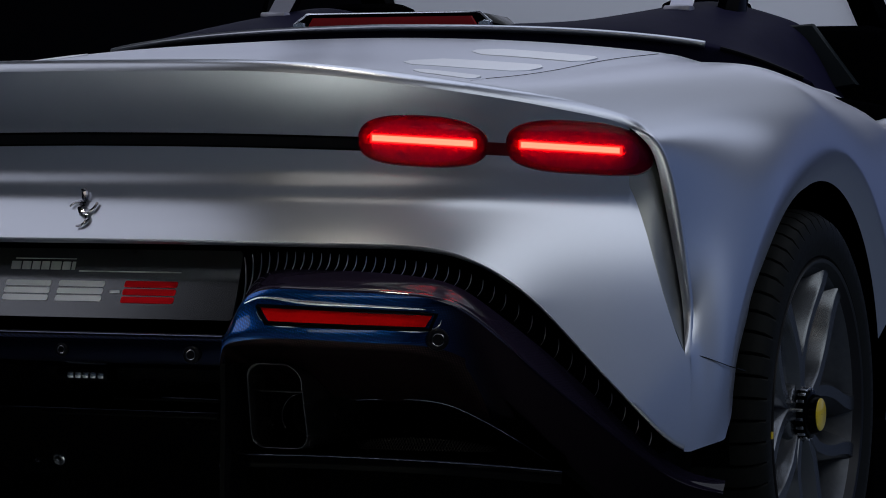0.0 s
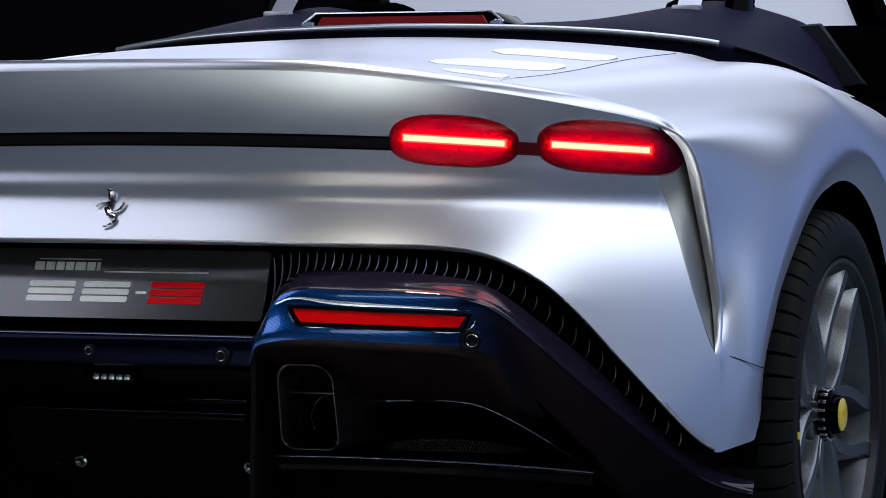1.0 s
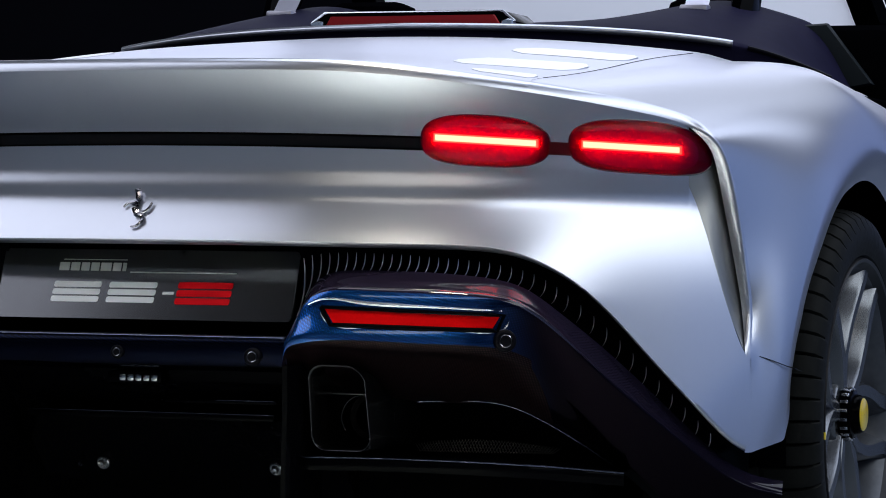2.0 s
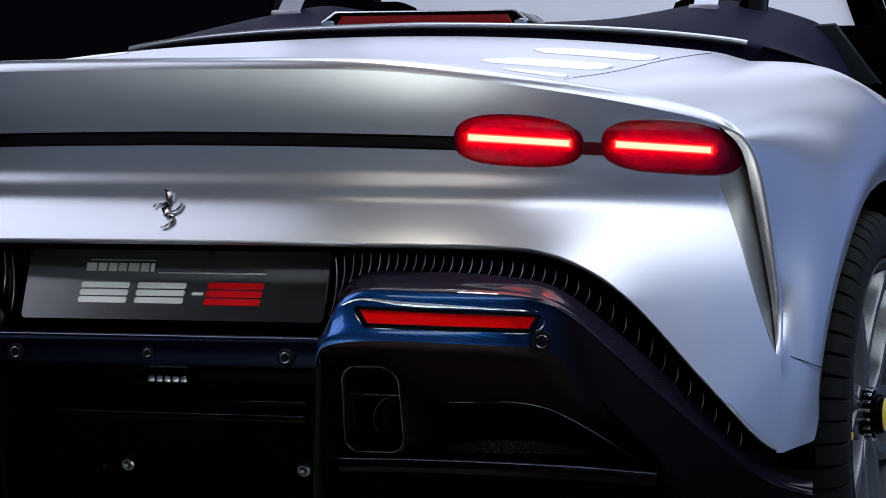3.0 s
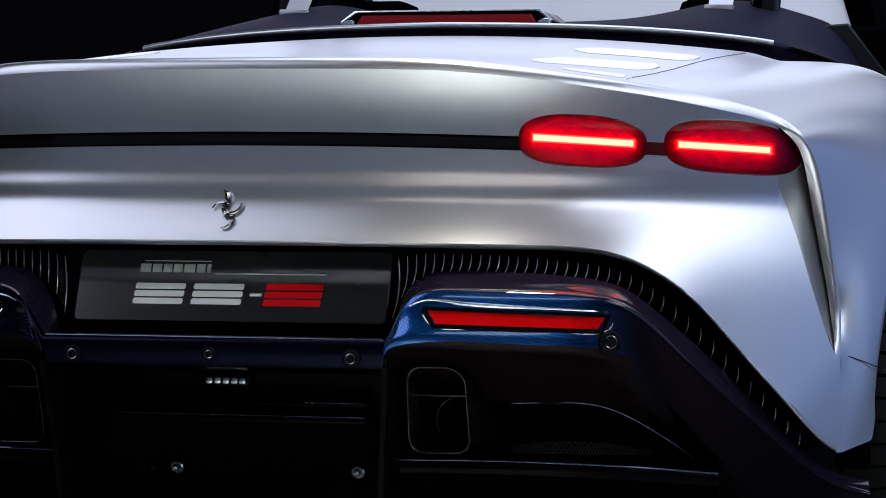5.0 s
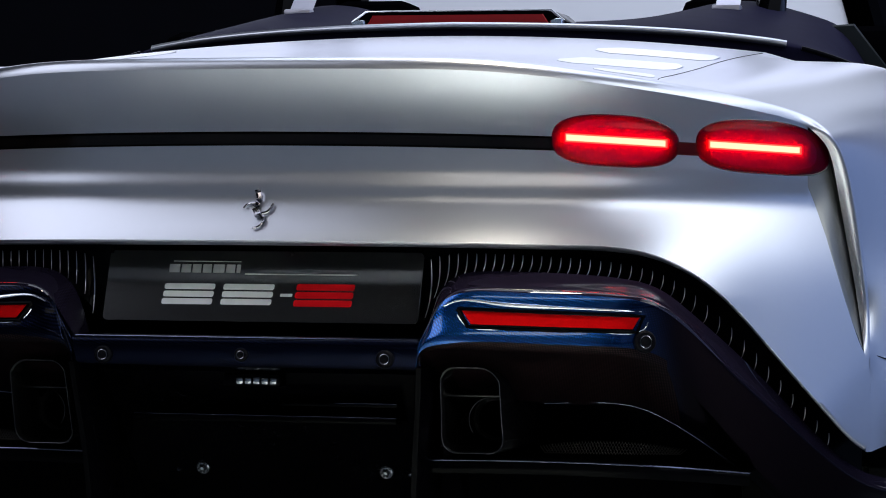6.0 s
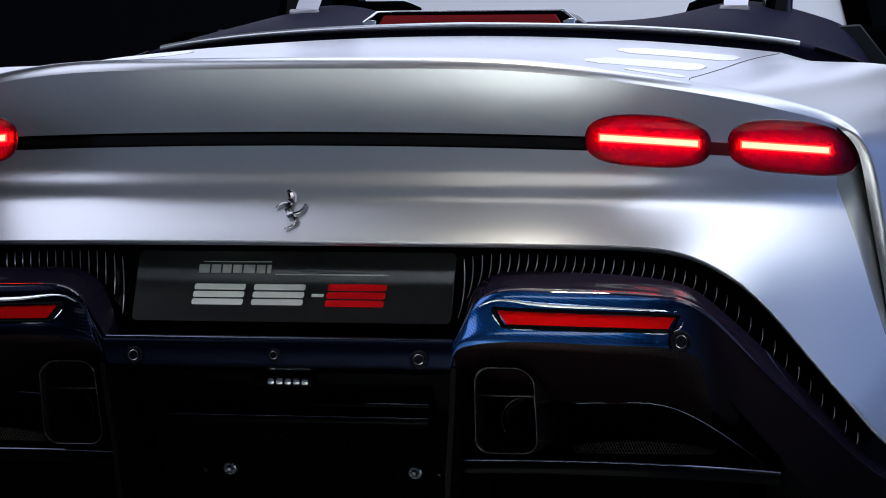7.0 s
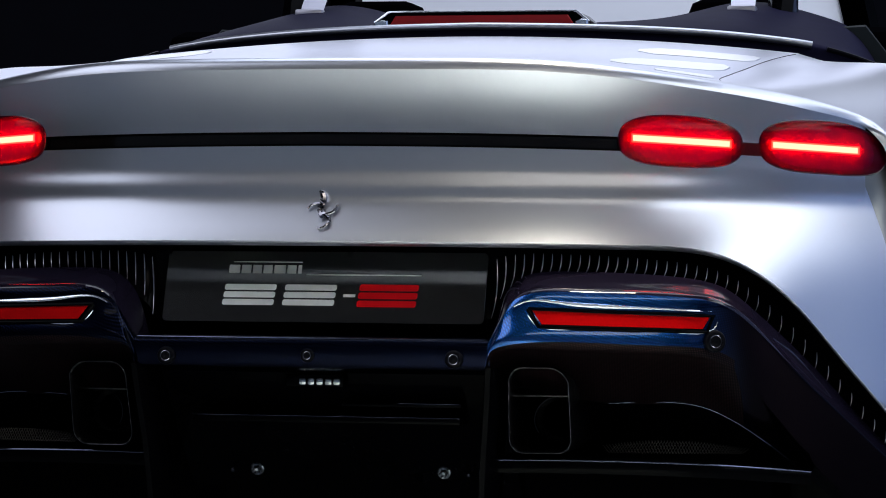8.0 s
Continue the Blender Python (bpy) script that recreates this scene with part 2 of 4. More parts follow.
def smooth1(xs, ys, x):
    """A smooth function of one number through (xs, ys): a natural cubic spline."""
    xs, ys, x = np.array(xs, float), np.array(ys, float), np.asarray(x, float)
    n, h = len(xs), np.diff(xs)
    a, r = np.eye(n), np.zeros(n)
    for i in range(1, n - 1):
        a[i, i - 1 : i + 2] = h[i - 1], 2 * (h[i - 1] + h[i]), h[i]
        r[i] = 6 * ((ys[i + 1] - ys[i]) / h[i] - (ys[i] - ys[i - 1]) / h[i - 1])
    m = np.linalg.solve(a, r)
    k = np.clip(np.searchsorted(xs, x, side="right") - 1, 0, n - 2)
    x = np.clip(x, xs[0], xs[-1])
    p, q = xs[k + 1] - x, x - xs[k]
    return (m[k] * p**3 + m[k + 1] * q**3) / (6 * h[k]) + (ys[k] / h[k] - m[k] * h[k] / 6) * p + (ys[k + 1] / h[k] - m[k + 1] * h[k] / 6) * q


def summed(xs, slopes, x, x0, y0):
    """The smooth function whose slope runs through (xs, slopes) and which is y0 at x0."""
    fine = np.linspace(xs[0], xs[-1], 600)
    s = smooth1(xs, slopes, fine)
    y = np.r_[0, np.cumsum((s[1:] + s[:-1]) / 2 * np.diff(fine))]
    return np.interp(x, fine, y) - np.interp(x0, fine, y) + y0


def grid(points, closed=False):
    """Vertices and faces of a rows x columns x 3 array."""
    p = np.asarray(points, float)
    r, c = p.shape[:2]
    faces = []
    for i in range(r - 1):
        for j in range(c if closed else c - 1):
            k = (j + 1) % c
            faces.append((i * c + j, i * c + k, (i + 1) * c + k, (i + 1) * c + j))
    return [tuple(v) for v in p.reshape(-1, 3)], faces


def join(*shapes):
    verts, faces = [], []
    for v, f in shapes:
        faces += [tuple(i + len(verts) for i in face) for face in f]
        verts += list(v)
    return verts, faces


def mirror(shape):
    v, f = shape
    return [(-x, y, z) for x, y, z in v], [tuple(reversed(face)) for face in f]


def both(shape):
    return join(shape, mirror(shape))


def turned(shape, m):
    return [tuple(m @ Vector(v)) for v in shape[0]], shape[1]


def loft(lines, n_along, n_across):
    """A surface through lines, each a list of places along the same way."""
    t, s = np.linspace(0, 1, n_along + 1), np.linspace(0, 1, n_across + 1)
    rows = np.array([spline(line, t) for line in lines])
    return np.array([spline(rows[:, j], s) for j in range(len(t))]).transpose(1, 0, 2)


def tube(path, radius, sides=10, flat=1.0):
    """A rod along a path, with closed ends. radius: one, or one for each place."""
    p = np.array(path, float)
    r = np.full(len(p), radius) if np.isscalar(radius) else np.array(radius, float)
    way = np.gradient(p, axis=0)
    way /= np.linalg.norm(way, axis=1)[:, None]
    rings = []
    for q, w, a in zip(p, way, r):
        ref = np.array((0, 0, 1.0)) if abs(w[2]) < 0.9 else np.array((0, 1.0, 0))
        e1 = np.cross(w, ref)
        e1 /= np.linalg.norm(e1)
        e2 = np.cross(e1, w)
        an = np.linspace(0, 2 * math.pi, sides, endpoint=False)
        rings.append(q + a * (np.cos(an)[:, None] * e1 + flat * np.sin(an)[:, None] * e2))
    v, f = grid(rings, True)
    n = len(v)
    return v, f + [tuple(range(sides - 1, -1, -1)), tuple(range(n - sides, n))]


def box(x0, x1, y0, y1, z0, z1, bevel=0.004):
    bm = bmesh.new()
    bmesh.ops.create_cube(bm, size=1)
    for v in bm.verts:
        v.co = ((x0 + x1) / 2 + v.co.x * (x1 - x0), (y0 + y1) / 2 + v.co.y * (y1 - y0), (z0 + z1) / 2 + v.co.z * (z1 - z0))
    if bevel:
        bmesh.ops.bevel(bm, geom=bm.edges[:], offset=bevel, segments=2, affect="EDGES", profile=0.5)
    bm.verts.index_update()
    out = [tuple(v.co) for v in bm.verts], [tuple(v.index for v in face.verts) for face in bm.faces]
    bm.free()
    return out


def prism(outline, y0, y1, bevel=0.0):
    """An outline of (x, z) places, thick from y0 to y1; its rear face is drawn in by bevel."""
    o = np.array(outline, float)
    mid = o.mean(0)
    small = o + (mid - o) / np.linalg.norm(mid - o, axis=1)[:, None] * bevel
    n = len(o)
    rings = [(o, y1), (o, y0 + bevel), (small, y0)]
    verts = [(x, y, z) for ring, y in rings for x, z in ring]
    faces = [(i * n + j, i * n + (j + 1) % n, (i + 1) * n + (j + 1) % n, (i + 1) * n + j) for i in range(2) for j in range(n)]
    return verts, faces + [tuple(range(n - 1, -1, -1)), tuple(range(2 * n, 3 * n))]


def revolve(profile, n, wobble=None):
    """Profile of (radius, x) places turned round the x axis."""
    rings = []
    for k in range(n):
        a = 2 * math.pi * k / n
        rows = profile if wobble is None else wobble(k, profile)
        rings.append([(x, r * math.cos(a), r * math.sin(a)) for r, x in rows])
    p = np.array(rings).transpose(1, 0, 2)
    return grid(p, True)


def mesh(name, shape, mat, sharp=40):
    me = bpy.data.meshes.new(name)
    me.from_pydata([tuple(map(float, v)) for v in shape[0]], [], shape[1])
    bm = bmesh.new()
    bm.from_mesh(me)
    bmesh.ops.remove_doubles(bm, verts=bm.verts, dist=0.00005)
    bmesh.ops.recalc_face_normals(bm, faces=bm.faces)
    for face in bm.faces:
        face.smooth = True
    for e in bm.edges:
        if len(e.link_faces) == 2 and e.calc_face_angle(0) > radians(sharp):
            e.smooth = False
    bm.to_mesh(me)
    bm.free()
    me.materials.append(mat)
    return me


def part(name, shape, mat, parent, label="", sharp=40):
    ob = new(name, mesh(name, shape, mat, sharp))
    ob.parent = parent
    return tagged(ob, label)


def structure(name, shape, mat, label, category):
    return tagged(new(name, mesh(name, shape, mat)), label, category, kind="structure")


# ---- the hall ----
structure("floor", box(-14, 14, -14, 14, -0.2, 0.0, 0), FLOOR, "plain grey show hall floor under the car", "floor")
structure("ceiling", box(-14, 14, -14, 14, 9.0, 9.2, 0), WALL, "black unlit hall ceiling", "ceiling")
structure("wall_north", box(-14, 14, 13.8, 14, 0, 9.0, 0), WALL, "dark blue-black wall far behind the car", "wall")
structure("wall_south", box(-14, 14, -14, -13.8, 0, 9.0, 0), WALL, "dark plain hall wall", "wall")
structure("wall_west", box(-14, -13.8, -13.8, 13.8, 0, 9.0, 0), WALL, "dark plain hall wall", "wall")
structure("wall_east", box(13.8, 14, -13.8, 13.8, 0, 9.0, 0), WALL, "dark plain hall wall", "wall")

# ---- the car ----
car = tagged(new("sports_car"), "satin silver open sports car with glowing red tail lamps", "car")

# Plan of the tail: how far ahead of the tail's middle the skin lies, by the distance from the middle line.
PLAN_X = [0, 0.12, 0.25, 0.36, 0.44, 0.52, 0.60, 0.68, 0.78, 0.90]
PLAN_SLOPE = [0, 0.008, 0.053, 0.166, 0.298, 0.484, 0.706, 0.924, 1.132, 1.16]


def plan(x):
    return summed(PLAN_X, PLAN_SLOPE, np.abs(x), 0, -0.031)


def ease(t):
    t = np.clip(t, 0, 1)
    return t * t * t * (10 - 15 * t + 6 * t * t)


def tail_skin(x, z):
    """How far ahead the painted tail lies at a place across and a height: an overhung upper face, a hollow at the strip and a swollen lower face."""
    x, z = np.abs(np.asarray(x, float)), np.asarray(z, float)
    mid = summed([0.54, 0.61, 0.635, 0.658, 0.672, 0.682, 0.692, 0.702, 0.711, 0.719, 0.730, 0.745, 0.763, 0.79, 0.83, 0.90], [0.627, 0.608, 0.545, 0.46, 0.40, 0.26, 0.10, 0.13, 0.25, 0.24, 0.10, 0.05, 0.03, -0.05, -0.18, -0.46], z, 0.765, 0.014)
    side = summed([0.29, 0.36, 0.45, 0.55, 0.62, 0.655, 0.675, 0.688, 0.700, 0.715, 0.735, 0.78, 0.82, 0.86], [0.125, 0.154, 0.160, 0.178, 0.25, 0.31, 0.31, 0.22, 0.10, 0.075, 0.05, -0.06, -0.10, -0.16], z, 0.77, 0.004)
    k = ease((x - 0.459) / 0.333)
    # Below the lamps the corner's bend leans outwards as it rises.
    bend = x - (0.072 * (0.64 - z) + 0.0064 * np.tanh((0.64 - z) / 0.08)) * ease((x - 0.45) / 0.2) * ease((0.745 - z) / 0.08)
    # The lowest corner folds away along a slanting crease.
    fold = (x - 0.893) * 0.835 - (z - 0.452) * 0.553
    fold = 0.10 * (fold + np.sqrt(fold**2 + 0.014**2)) - 0.0008
    return plan(bend) + mid * (1 - k) + side * k + fold * ease((x - 0.72) / 0.1)


def deck_edge(x):
    return smooth1([0, 0.211, 0.341, 0.427, 0.508, 0.584, 0.657, 0.729, 0.766, 0.803, 0.83], [0.881, 0.880, 0.877, 0.871, 0.862, 0.852, 0.841, 0.827, 0.819, 0.804, 0.785], np.abs(x))


def lower_edge(x):
    return smooth1([0, 0.302, 0.472, 0.55, 0.606, 0.645, 0.696, 0.77, 0.843, 0.879, 0.905], [0.620, 0.619, 0.6175, 0.615, 0.604, 0.586, 0.547, 0.457, 0.364, 0.321, 0.304], np.abs(x))


def blade_edge(x):
    """Height of the fascia's outer edge beside the blade slot."""
    return smooth1([0.795, 0.809, 0.828, 0.847, 0.869, 0.887, 0.897], [0.728, 0.687, 0.635, 0.574, 0.504, 0.456, 0.44], x)


def strip_low(x):
    return smooth1([0, 0.2, 0.451, 0.8], [0.765, 0.7635, 0.759, 0.752], np.abs(x))


def strip_high(x):
    return strip_low(x) + 0.0215


def skin_patch(xs, low, high, rows):
    out = []
    for t in np.linspace(0, 1, rows + 1):
        z = low + (high - low) * t
        out.append(np.stack([xs, tail_skin(xs, z), z], -1))
    return np.array(out)


XA = np.linspace(0, 0.80, 97)
XB = np.linspace(0.80, 0.8937, 20)
flat_z = np.full(len(XA), 0.728)
low_a = lower_edge(XA)
lower_skin = skin_patch(XA, low_a, flat_z, 72)
# The lip rolls under at its lower edge.
roll = [lower_skin[0] + np.array((0, dy, dz)) for dy, dz in ((0.034, -0.005), (0.013, -0.0075), (0.0055, -0.0062), (0.0016, -0.0030))]
lower_skin = np.concatenate([np.array(roll), lower_skin])
corner_skin = skin_patch(XB, lower_edge(XB), np.minimum(blade_edge(XB), 0.728), 36)
roll_b = [corner_skin[0] + np.array((0, dy, dz)) for dy, dz in ((0.034, -0.005), (0.013, -0.0075), (0.0055, -0.0062), (0.0016, -0.0030))]
corner_skin = np.concatenate([np.array(roll_b), corner_skin])
under_strip = skin_patch(XA, flat_z, strip_low(XA), 10)
over_strip = skin_patch(XA, strip_high(XA), deck_edge(XA), 24)
XC = np.linspace(0.46, 0.80, 40)
beside_strip = skin_patch(XC, strip_low(XC), strip_high(XC), 4)


def lamp_shape(cx, cz, hw, hh, low, tip):
    """Outline of a tail lamp: an oval with a flatter lower side; returns place(r, angle)."""

    def place(r, a):
        c, s = np.cos(a), np.sin(a)
        e = np.where(s < 0, low, 2.5)
        x = np.sign(c) * np.abs(c) ** (2 / e) * hw
        z = np.sign(s) * np.abs(s) ** (2 / e) * hh
        return cx + r * x, cz + r * (z - 0.035 * x - tip * np.clip(x / hw, 0, 1) ** 2 * hh)

    return place


LAMPS = (lamp_shape(0.5415, 0.7750, 0.0875, 0.0385, 2.9, 0.0), lamp_shape(0.7405, 0.7715, 0.0875, 0.0405, 2.9, 0.18))


part("rear_fascia", both(join(grid(lower_skin), grid(corner_skin), grid(under_strip), grid(beside_strip), grid(over_strip))), SILVER, car,
                    "satin silver rear fascia with a swollen lower lip", 50)

# Smoked strip between the lamps, set into its groove.
XS = np.linspace(-0.47, 0.47, 81)
groove = []
for dz, dy in ((0.0, 0.0), (0.0, 0.010), (0.003, 0.007), (0.0185, 0.007), (0.0215, 0.010), (0.0215, 0.0)):
    z = strip_low(XS) + dz
    groove.append(np.stack([XS, tail_skin(XS, z) + dy, z], -1))
strip = part("light_strip", grid(groove), STRIP, car, "smoked black strip running between the tail lamps")

# Deck edge, rolled, then the engine lid rising forwards.
LID_X = np.linspace(-0.6003, 0.6003, 121)


def roll_reach(x):
    """How far ahead the deck edge's roll reaches; it grows broader towards the corners."""
    return 0.014 + 0.013 * ease((np.abs(np.asarray(x, float)) - 0.30) / 0.28)


def seam_x(y):
    """The engine lid's side edge."""
    return smooth1([-0.2, 0.10, 0.17, 0.30, 0.404, 0.484, 0.60, 0.70, 0.80, 0.95, 1.15], [0.6, 0.598, 0.586, 0.574, 0.5705, 0.571, 0.580, 0.592, 0.603, 0.615, 0.622], y)


def lid_front(x):
    return 1.045 - 0.21 * np.asarray(x) ** 2


def lid_height(x, f):
    """Height over the lid; f goes from the tail edge (0) to its front edge (1)."""
    x = np.asarray(x, float)
    tail = deck_edge(x) + 0.0185
    ahead = 1.006 - 0.105 * x**2
    return tail + (ahead - tail) * smooth1([0, 0.15, 0.30, 0.42, 0.52, 0.62, 0.74, 1], [0, 0.085, 0.19, 0.30, 0.42, 0.57, 0.735, 1], np.full_like(x, f))


def lid_place(x, f):
    x = np.asarray(x, float)
    tail = tail_skin(x, deck_edge(x)) + roll_reach(x)
    return np.stack([x, tail + (lid_front(x) - tail) * f, lid_height(x, f)], -1)


def lid_top(x, y):
    tail = float(tail_skin(x, float(deck_edge(x)))) + float(roll_reach(x))
    return float(lid_height(np.array([x]), max(0.0, (y - tail) / (float(lid_front(x)) - tail)))[0])


edge_y = tail_skin(LID_X, deck_edge(LID_X))
reach = roll_reach(LID_X)
lid_rows = [np.stack([LID_X, edge_y + 0.006 * u * (1 - u) + reach * u * u, deck_edge(LID_X) + 0.0340 * u * (1 - u) + 0.0185 * u * u], -1) for u in np.linspace(0, 1, 13)]
for f in np.linspace(0, 1, 61)[1:]:
    side_y = lid_place(np.array([0.6]), f)[0, 1]
    lid_rows.append(lid_place(LID_X / 0.6003 * float(seam_x(side_y)), f))
last = lid_rows[-1]
lid_rows += [last + np.array((0, 0.006, -0.003)), last + np.array((0, 0.008, -0.03))]
lid = part("engine_lid", grid(lid_rows), SILVER, car, "silver engine lid with angled cooling slots", 50)

# Fender: lines from the deck edge round the lamps and down the blade, then forwards to the wheel arch.
HUB = Vector((0.953, 0.815, 0.345))
ARCH = 0.393


def arch(x, degrees, r=ARCH):
    return (x, HUB.y + r * math.cos(radians(degrees)), HUB.z + r * math.sin(radians(degrees)))


def edge_point(x, dy=0.0, dz=0.0):
    z = float(deck_edge(x))
    return (x, float(tail_skin(x, z)) + dy, z + dz)


def tail_point(x, z, dy=0.0):
    return (x, float(tail_skin(x, z)) + dy, z)


F_IN = [edge_point(0.6000), edge_point(0.657), edge_point(0.729), edge_point(0.79), (0.8105, 0.277, 0.796), (0.8275, 0.294, 0.773), (0.842, 0.316, 0.702), (0.859, 0.328, 0.604), (0.867, 0.328, 0.563), (0.874, 0.326, 0.522), tail_point(0.887, 0.456, 0.0006), tail_point(0.8925, 0.38, 0.0003), tail_point(0.8925, 0.304, 0.0003)]
F_ROLL = [edge_point(0.6000, 0.0083, 0.0132), edge_point(0.657, 0.0083, 0.0131), edge_point(0.732, 0.0065, 0.0124), edge_point(0.797, 0.001, 0.0106), (0.820, 0.279, 0.801), (0.8405, 0.293, 0.7755), (0.858, 0.311, 0.7035), (0.873, 0.322, 0.606), (0.8795, 0.323, 0.564), (0.885, 0.323, 0.522), tail_point(0.8905, 0.4565), tail_point(0.895, 0.38), tail_point(0.896, 0.304)]
F_REAR = [edge_point(0.6000, 0.027, 0.0185), edge_point(0.657, 0.027, 0.0186), edge_point(0.735, 0.019, 0.018), edge_point(0.802, 0.006, 0.016), (0.828, 0.288, 0.801), (0.847, 0.302, 0.776), (0.866, 0.318, 0.705), (0.880, 0.329, 0.608), (0.8855, 0.330, 0.565), (0.890, 0.330, 0.522), tail_point(0.894, 0.457), tail_point(0.8975, 0.38), tail_point(0.900, 0.304)]
F_NEAR = [(0.601, 0.27, lid_top(0.5994, 0.27)), (0.665, 0.30, 0.884), (0.755, 0.34, 0.878), (0.838, 0.37, 0.853), (0.875, 0.41, 0.825), (0.900, 0.40, 0.782), (0.907, 0.371, 0.705), (0.910, 0.358, 0.609), (0.911, 0.350, 0.566), (0.912, 0.345, 0.522), (0.912, 0.333, 0.457), (0.912, 0.3245, 0.38), (0.910, 0.3115, 0.3045)]
F_MID = [(0.602, 0.55, lid_top(0.5994, 0.55)), (0.672, 0.55, 0.909), (0.785, 0.57, 0.909), (0.864, 0.58, 0.889), (0.918, 0.59, 0.852), (0.949, 0.540, 0.786), (0.944, 0.437, 0.705), (0.940, 0.392, 0.610), (0.937, 0.372, 0.566), (0.934, 0.360, 0.522), (0.930, 0.353, 0.457), (0.927, 0.346, 0.38), (0.922, 0.329, 0.3085)]
F_FLARE = [(0.603, 0.76, lid_top(0.5994, 0.76)), (0.685, 0.76, 0.936), (0.80, 0.76, 0.935), (0.88, 0.76, 0.914), (0.944, 0.765, 0.870), (0.975, 0.690, 0.790), (0.968, 0.508, 0.705), (0.966, 0.446, 0.610), (0.961, 0.414, 0.566), (0.957, 0.396, 0.522), (0.951, 0.378, 0.457), (0.945, 0.372, 0.378), (0.934, 0.349, 0.320)]
F_ARCH = [(0.604, 0.85, 0.956), (0.688, 0.85, 0.939), (0.805, 0.85, 0.937), (0.883, 0.85, 0.911), (0.958, 0.84, 0.850), arch(0.971, 98), arch(0.966, 130), arch(0.960, 143), arch(0.955, 150), arch(0.954, 155), arch(0.947, 164), (0.944, 0.408, 0.388), (0.938, 0.366, 0.340)]
ALONG = np.linspace(0, 1, 145)


def faired(p, used, pinned, keep):
    """The smoothest net of places that holds its pinned ones; keep holds the rest near where they were drawn."""
    number = np.arange(used.size).reshape(used.shape)
    lines = []
    for q, on in ((number, used), (number.T, used.T)):
        whole = on[:, :-2] & on[:, 1:-1] & on[:, 2:]
        lines.append(np.stack([q[:, :-2][whole], q[:, 1:-1][whole], q[:, 2:][whole]], -1))
    lines = np.concatenate(lines)
    m = np.zeros((len(lines), used.size))
    for k, w in ((0, 1.0), (1, -2.0), (2, 1.0)):
        m[np.arange(len(lines)), lines[:, k]] = w
    free, held = number[used & ~pinned], number[used & pinned]
    flat = p.reshape(-1, 3).copy()
    hold = keep.ravel()[free]
    a = np.concatenate([m[:, free], np.diag(hold)])
    b = np.concatenate([-m[:, held] @ flat[held], flat[free] * hold[:, None]])
    flat[free] = np.linalg.lstsq(a, b, rcond=None)[0]
    return flat.reshape(p.shape)


def resampled(line, at):
    """Places along a line of places, by their number."""
    return np.stack([smooth1(np.arange(len(line)), line[:, k], at) for k in range(3)], -1)


def fender_surface():
    """A rolled edge, then an even swell from the edge to the flare, drawn by four handles at each station."""
    drawn = [np.array(line, float) for line in (F_IN, F_ROLL, F_REAR, F_NEAR, F_MID, F_FLARE, F_ARCH)]
    steps = sum(np.linalg.norm(np.diff(p, axis=0), axis=1) ** 0.75 for p in drawn)
    d = np.r_[0, np.cumsum(steps)] / steps.sum()
    lines = [np.stack([smooth1(d, p[:, k], ALONG) for k in range(3)], -1) for p in drawn]
    e0, e1, p0, p1, p2, p3, e2 = lines
    third, two, span = p0 + (p3 - p0) / 3, p0 + (p3 - p0) * 2 / 3, p3 - p0
    c1, c2 = third + (p1 - third) * 1.2, two + (p2 - two) * 1.2
    # Down the flank the skin turns outwards first, then runs level to the flare.
    w = ease((ALONG - d[3]) / (d[5] - d[3]))[:, None]
    c1 = c1 + (p0 + span * np.array((0.33, 0.33, 0.33)) - c1) * w
    c2 = c2 + (p3 - span * np.array((0.33, 0.34, 0.33)) - c2) * w
    # Below the side seam the fender carries the fascia's curve on without a break.
    slope = (tail_skin(p0[:, 0] + 0.003, p0[:, 2]) - tail_skin(p0[:, 0] - 0.003, p0[:, 2])) / 0.006
    run = np.stack([0.30 * span[:, 0], 0.30 * span[:, 0] * slope, 0.33 * span[:, 2]], -1)
    low = ease((0.54 - p0[:, 2]) / 0.09)[:, None]
    c1 = c1 + (p0 + run - c1) * low
    c2 = c2 + (p3 - span * np.array((0.32, 0.35, 0.33)) - c2) * low
    bulge = 2 * e1 - (e0 + p0) / 2
    rows = [(1 - u) ** 2 * e0 + 2 * u * (1 - u) * bulge + u * u * p0 for u in np.linspace(0, 1, 9)[:-1]]
    for u in np.linspace(0, 1, 41):
        rows.append((1 - u) ** 3 * p0 + 3 * u * (1 - u) ** 2 * c1 + 3 * u * u * (1 - u) * c2 + u**3 * p3)
    # The arch's edge is a true circle from its crest down to the foot.
    turn = np.interp(ALONG, d[5:11], [98, 130, 143, 150, 155, 164])
    round_edge = np.stack([e2[:, 0], HUB.y + ARCH * np.cos(np.radians(turn)), HUB.z + ARCH * np.sin(np.radians(turn))], -1)
    near = ((ALONG >= d[5]) & (ALONG <= d[10]))[:, None]
    e2 = np.where(near, round_edge, e2)
    way = p3 - c2
    way = way / np.linalg.norm(way, axis=1)[:, None] * np.linalg.norm(e2 - p3, axis=1)[:, None]
    for k in np.linspace(0, 1, 19)[1:]:
        rows.append(p3 + (e2 - p3) * k + (way - (e2 - p3)) * k * (1 - k) ** 2)
    rows = np.array(rows)
    # Under the blade the fender's first few millimetres lie on the fascia.
    x, z = rows[..., 0], rows[..., 2]
    hold = ease((0.455 - z) / 0.012) * (1 - ease((x - 0.8937) / 0.016))
    rows[..., 1] += (tail_skin(x, z) + 0.0002 - rows[..., 1]) * hold
    return rows, int(round(d[5] * (len(ALONG) - 1)))


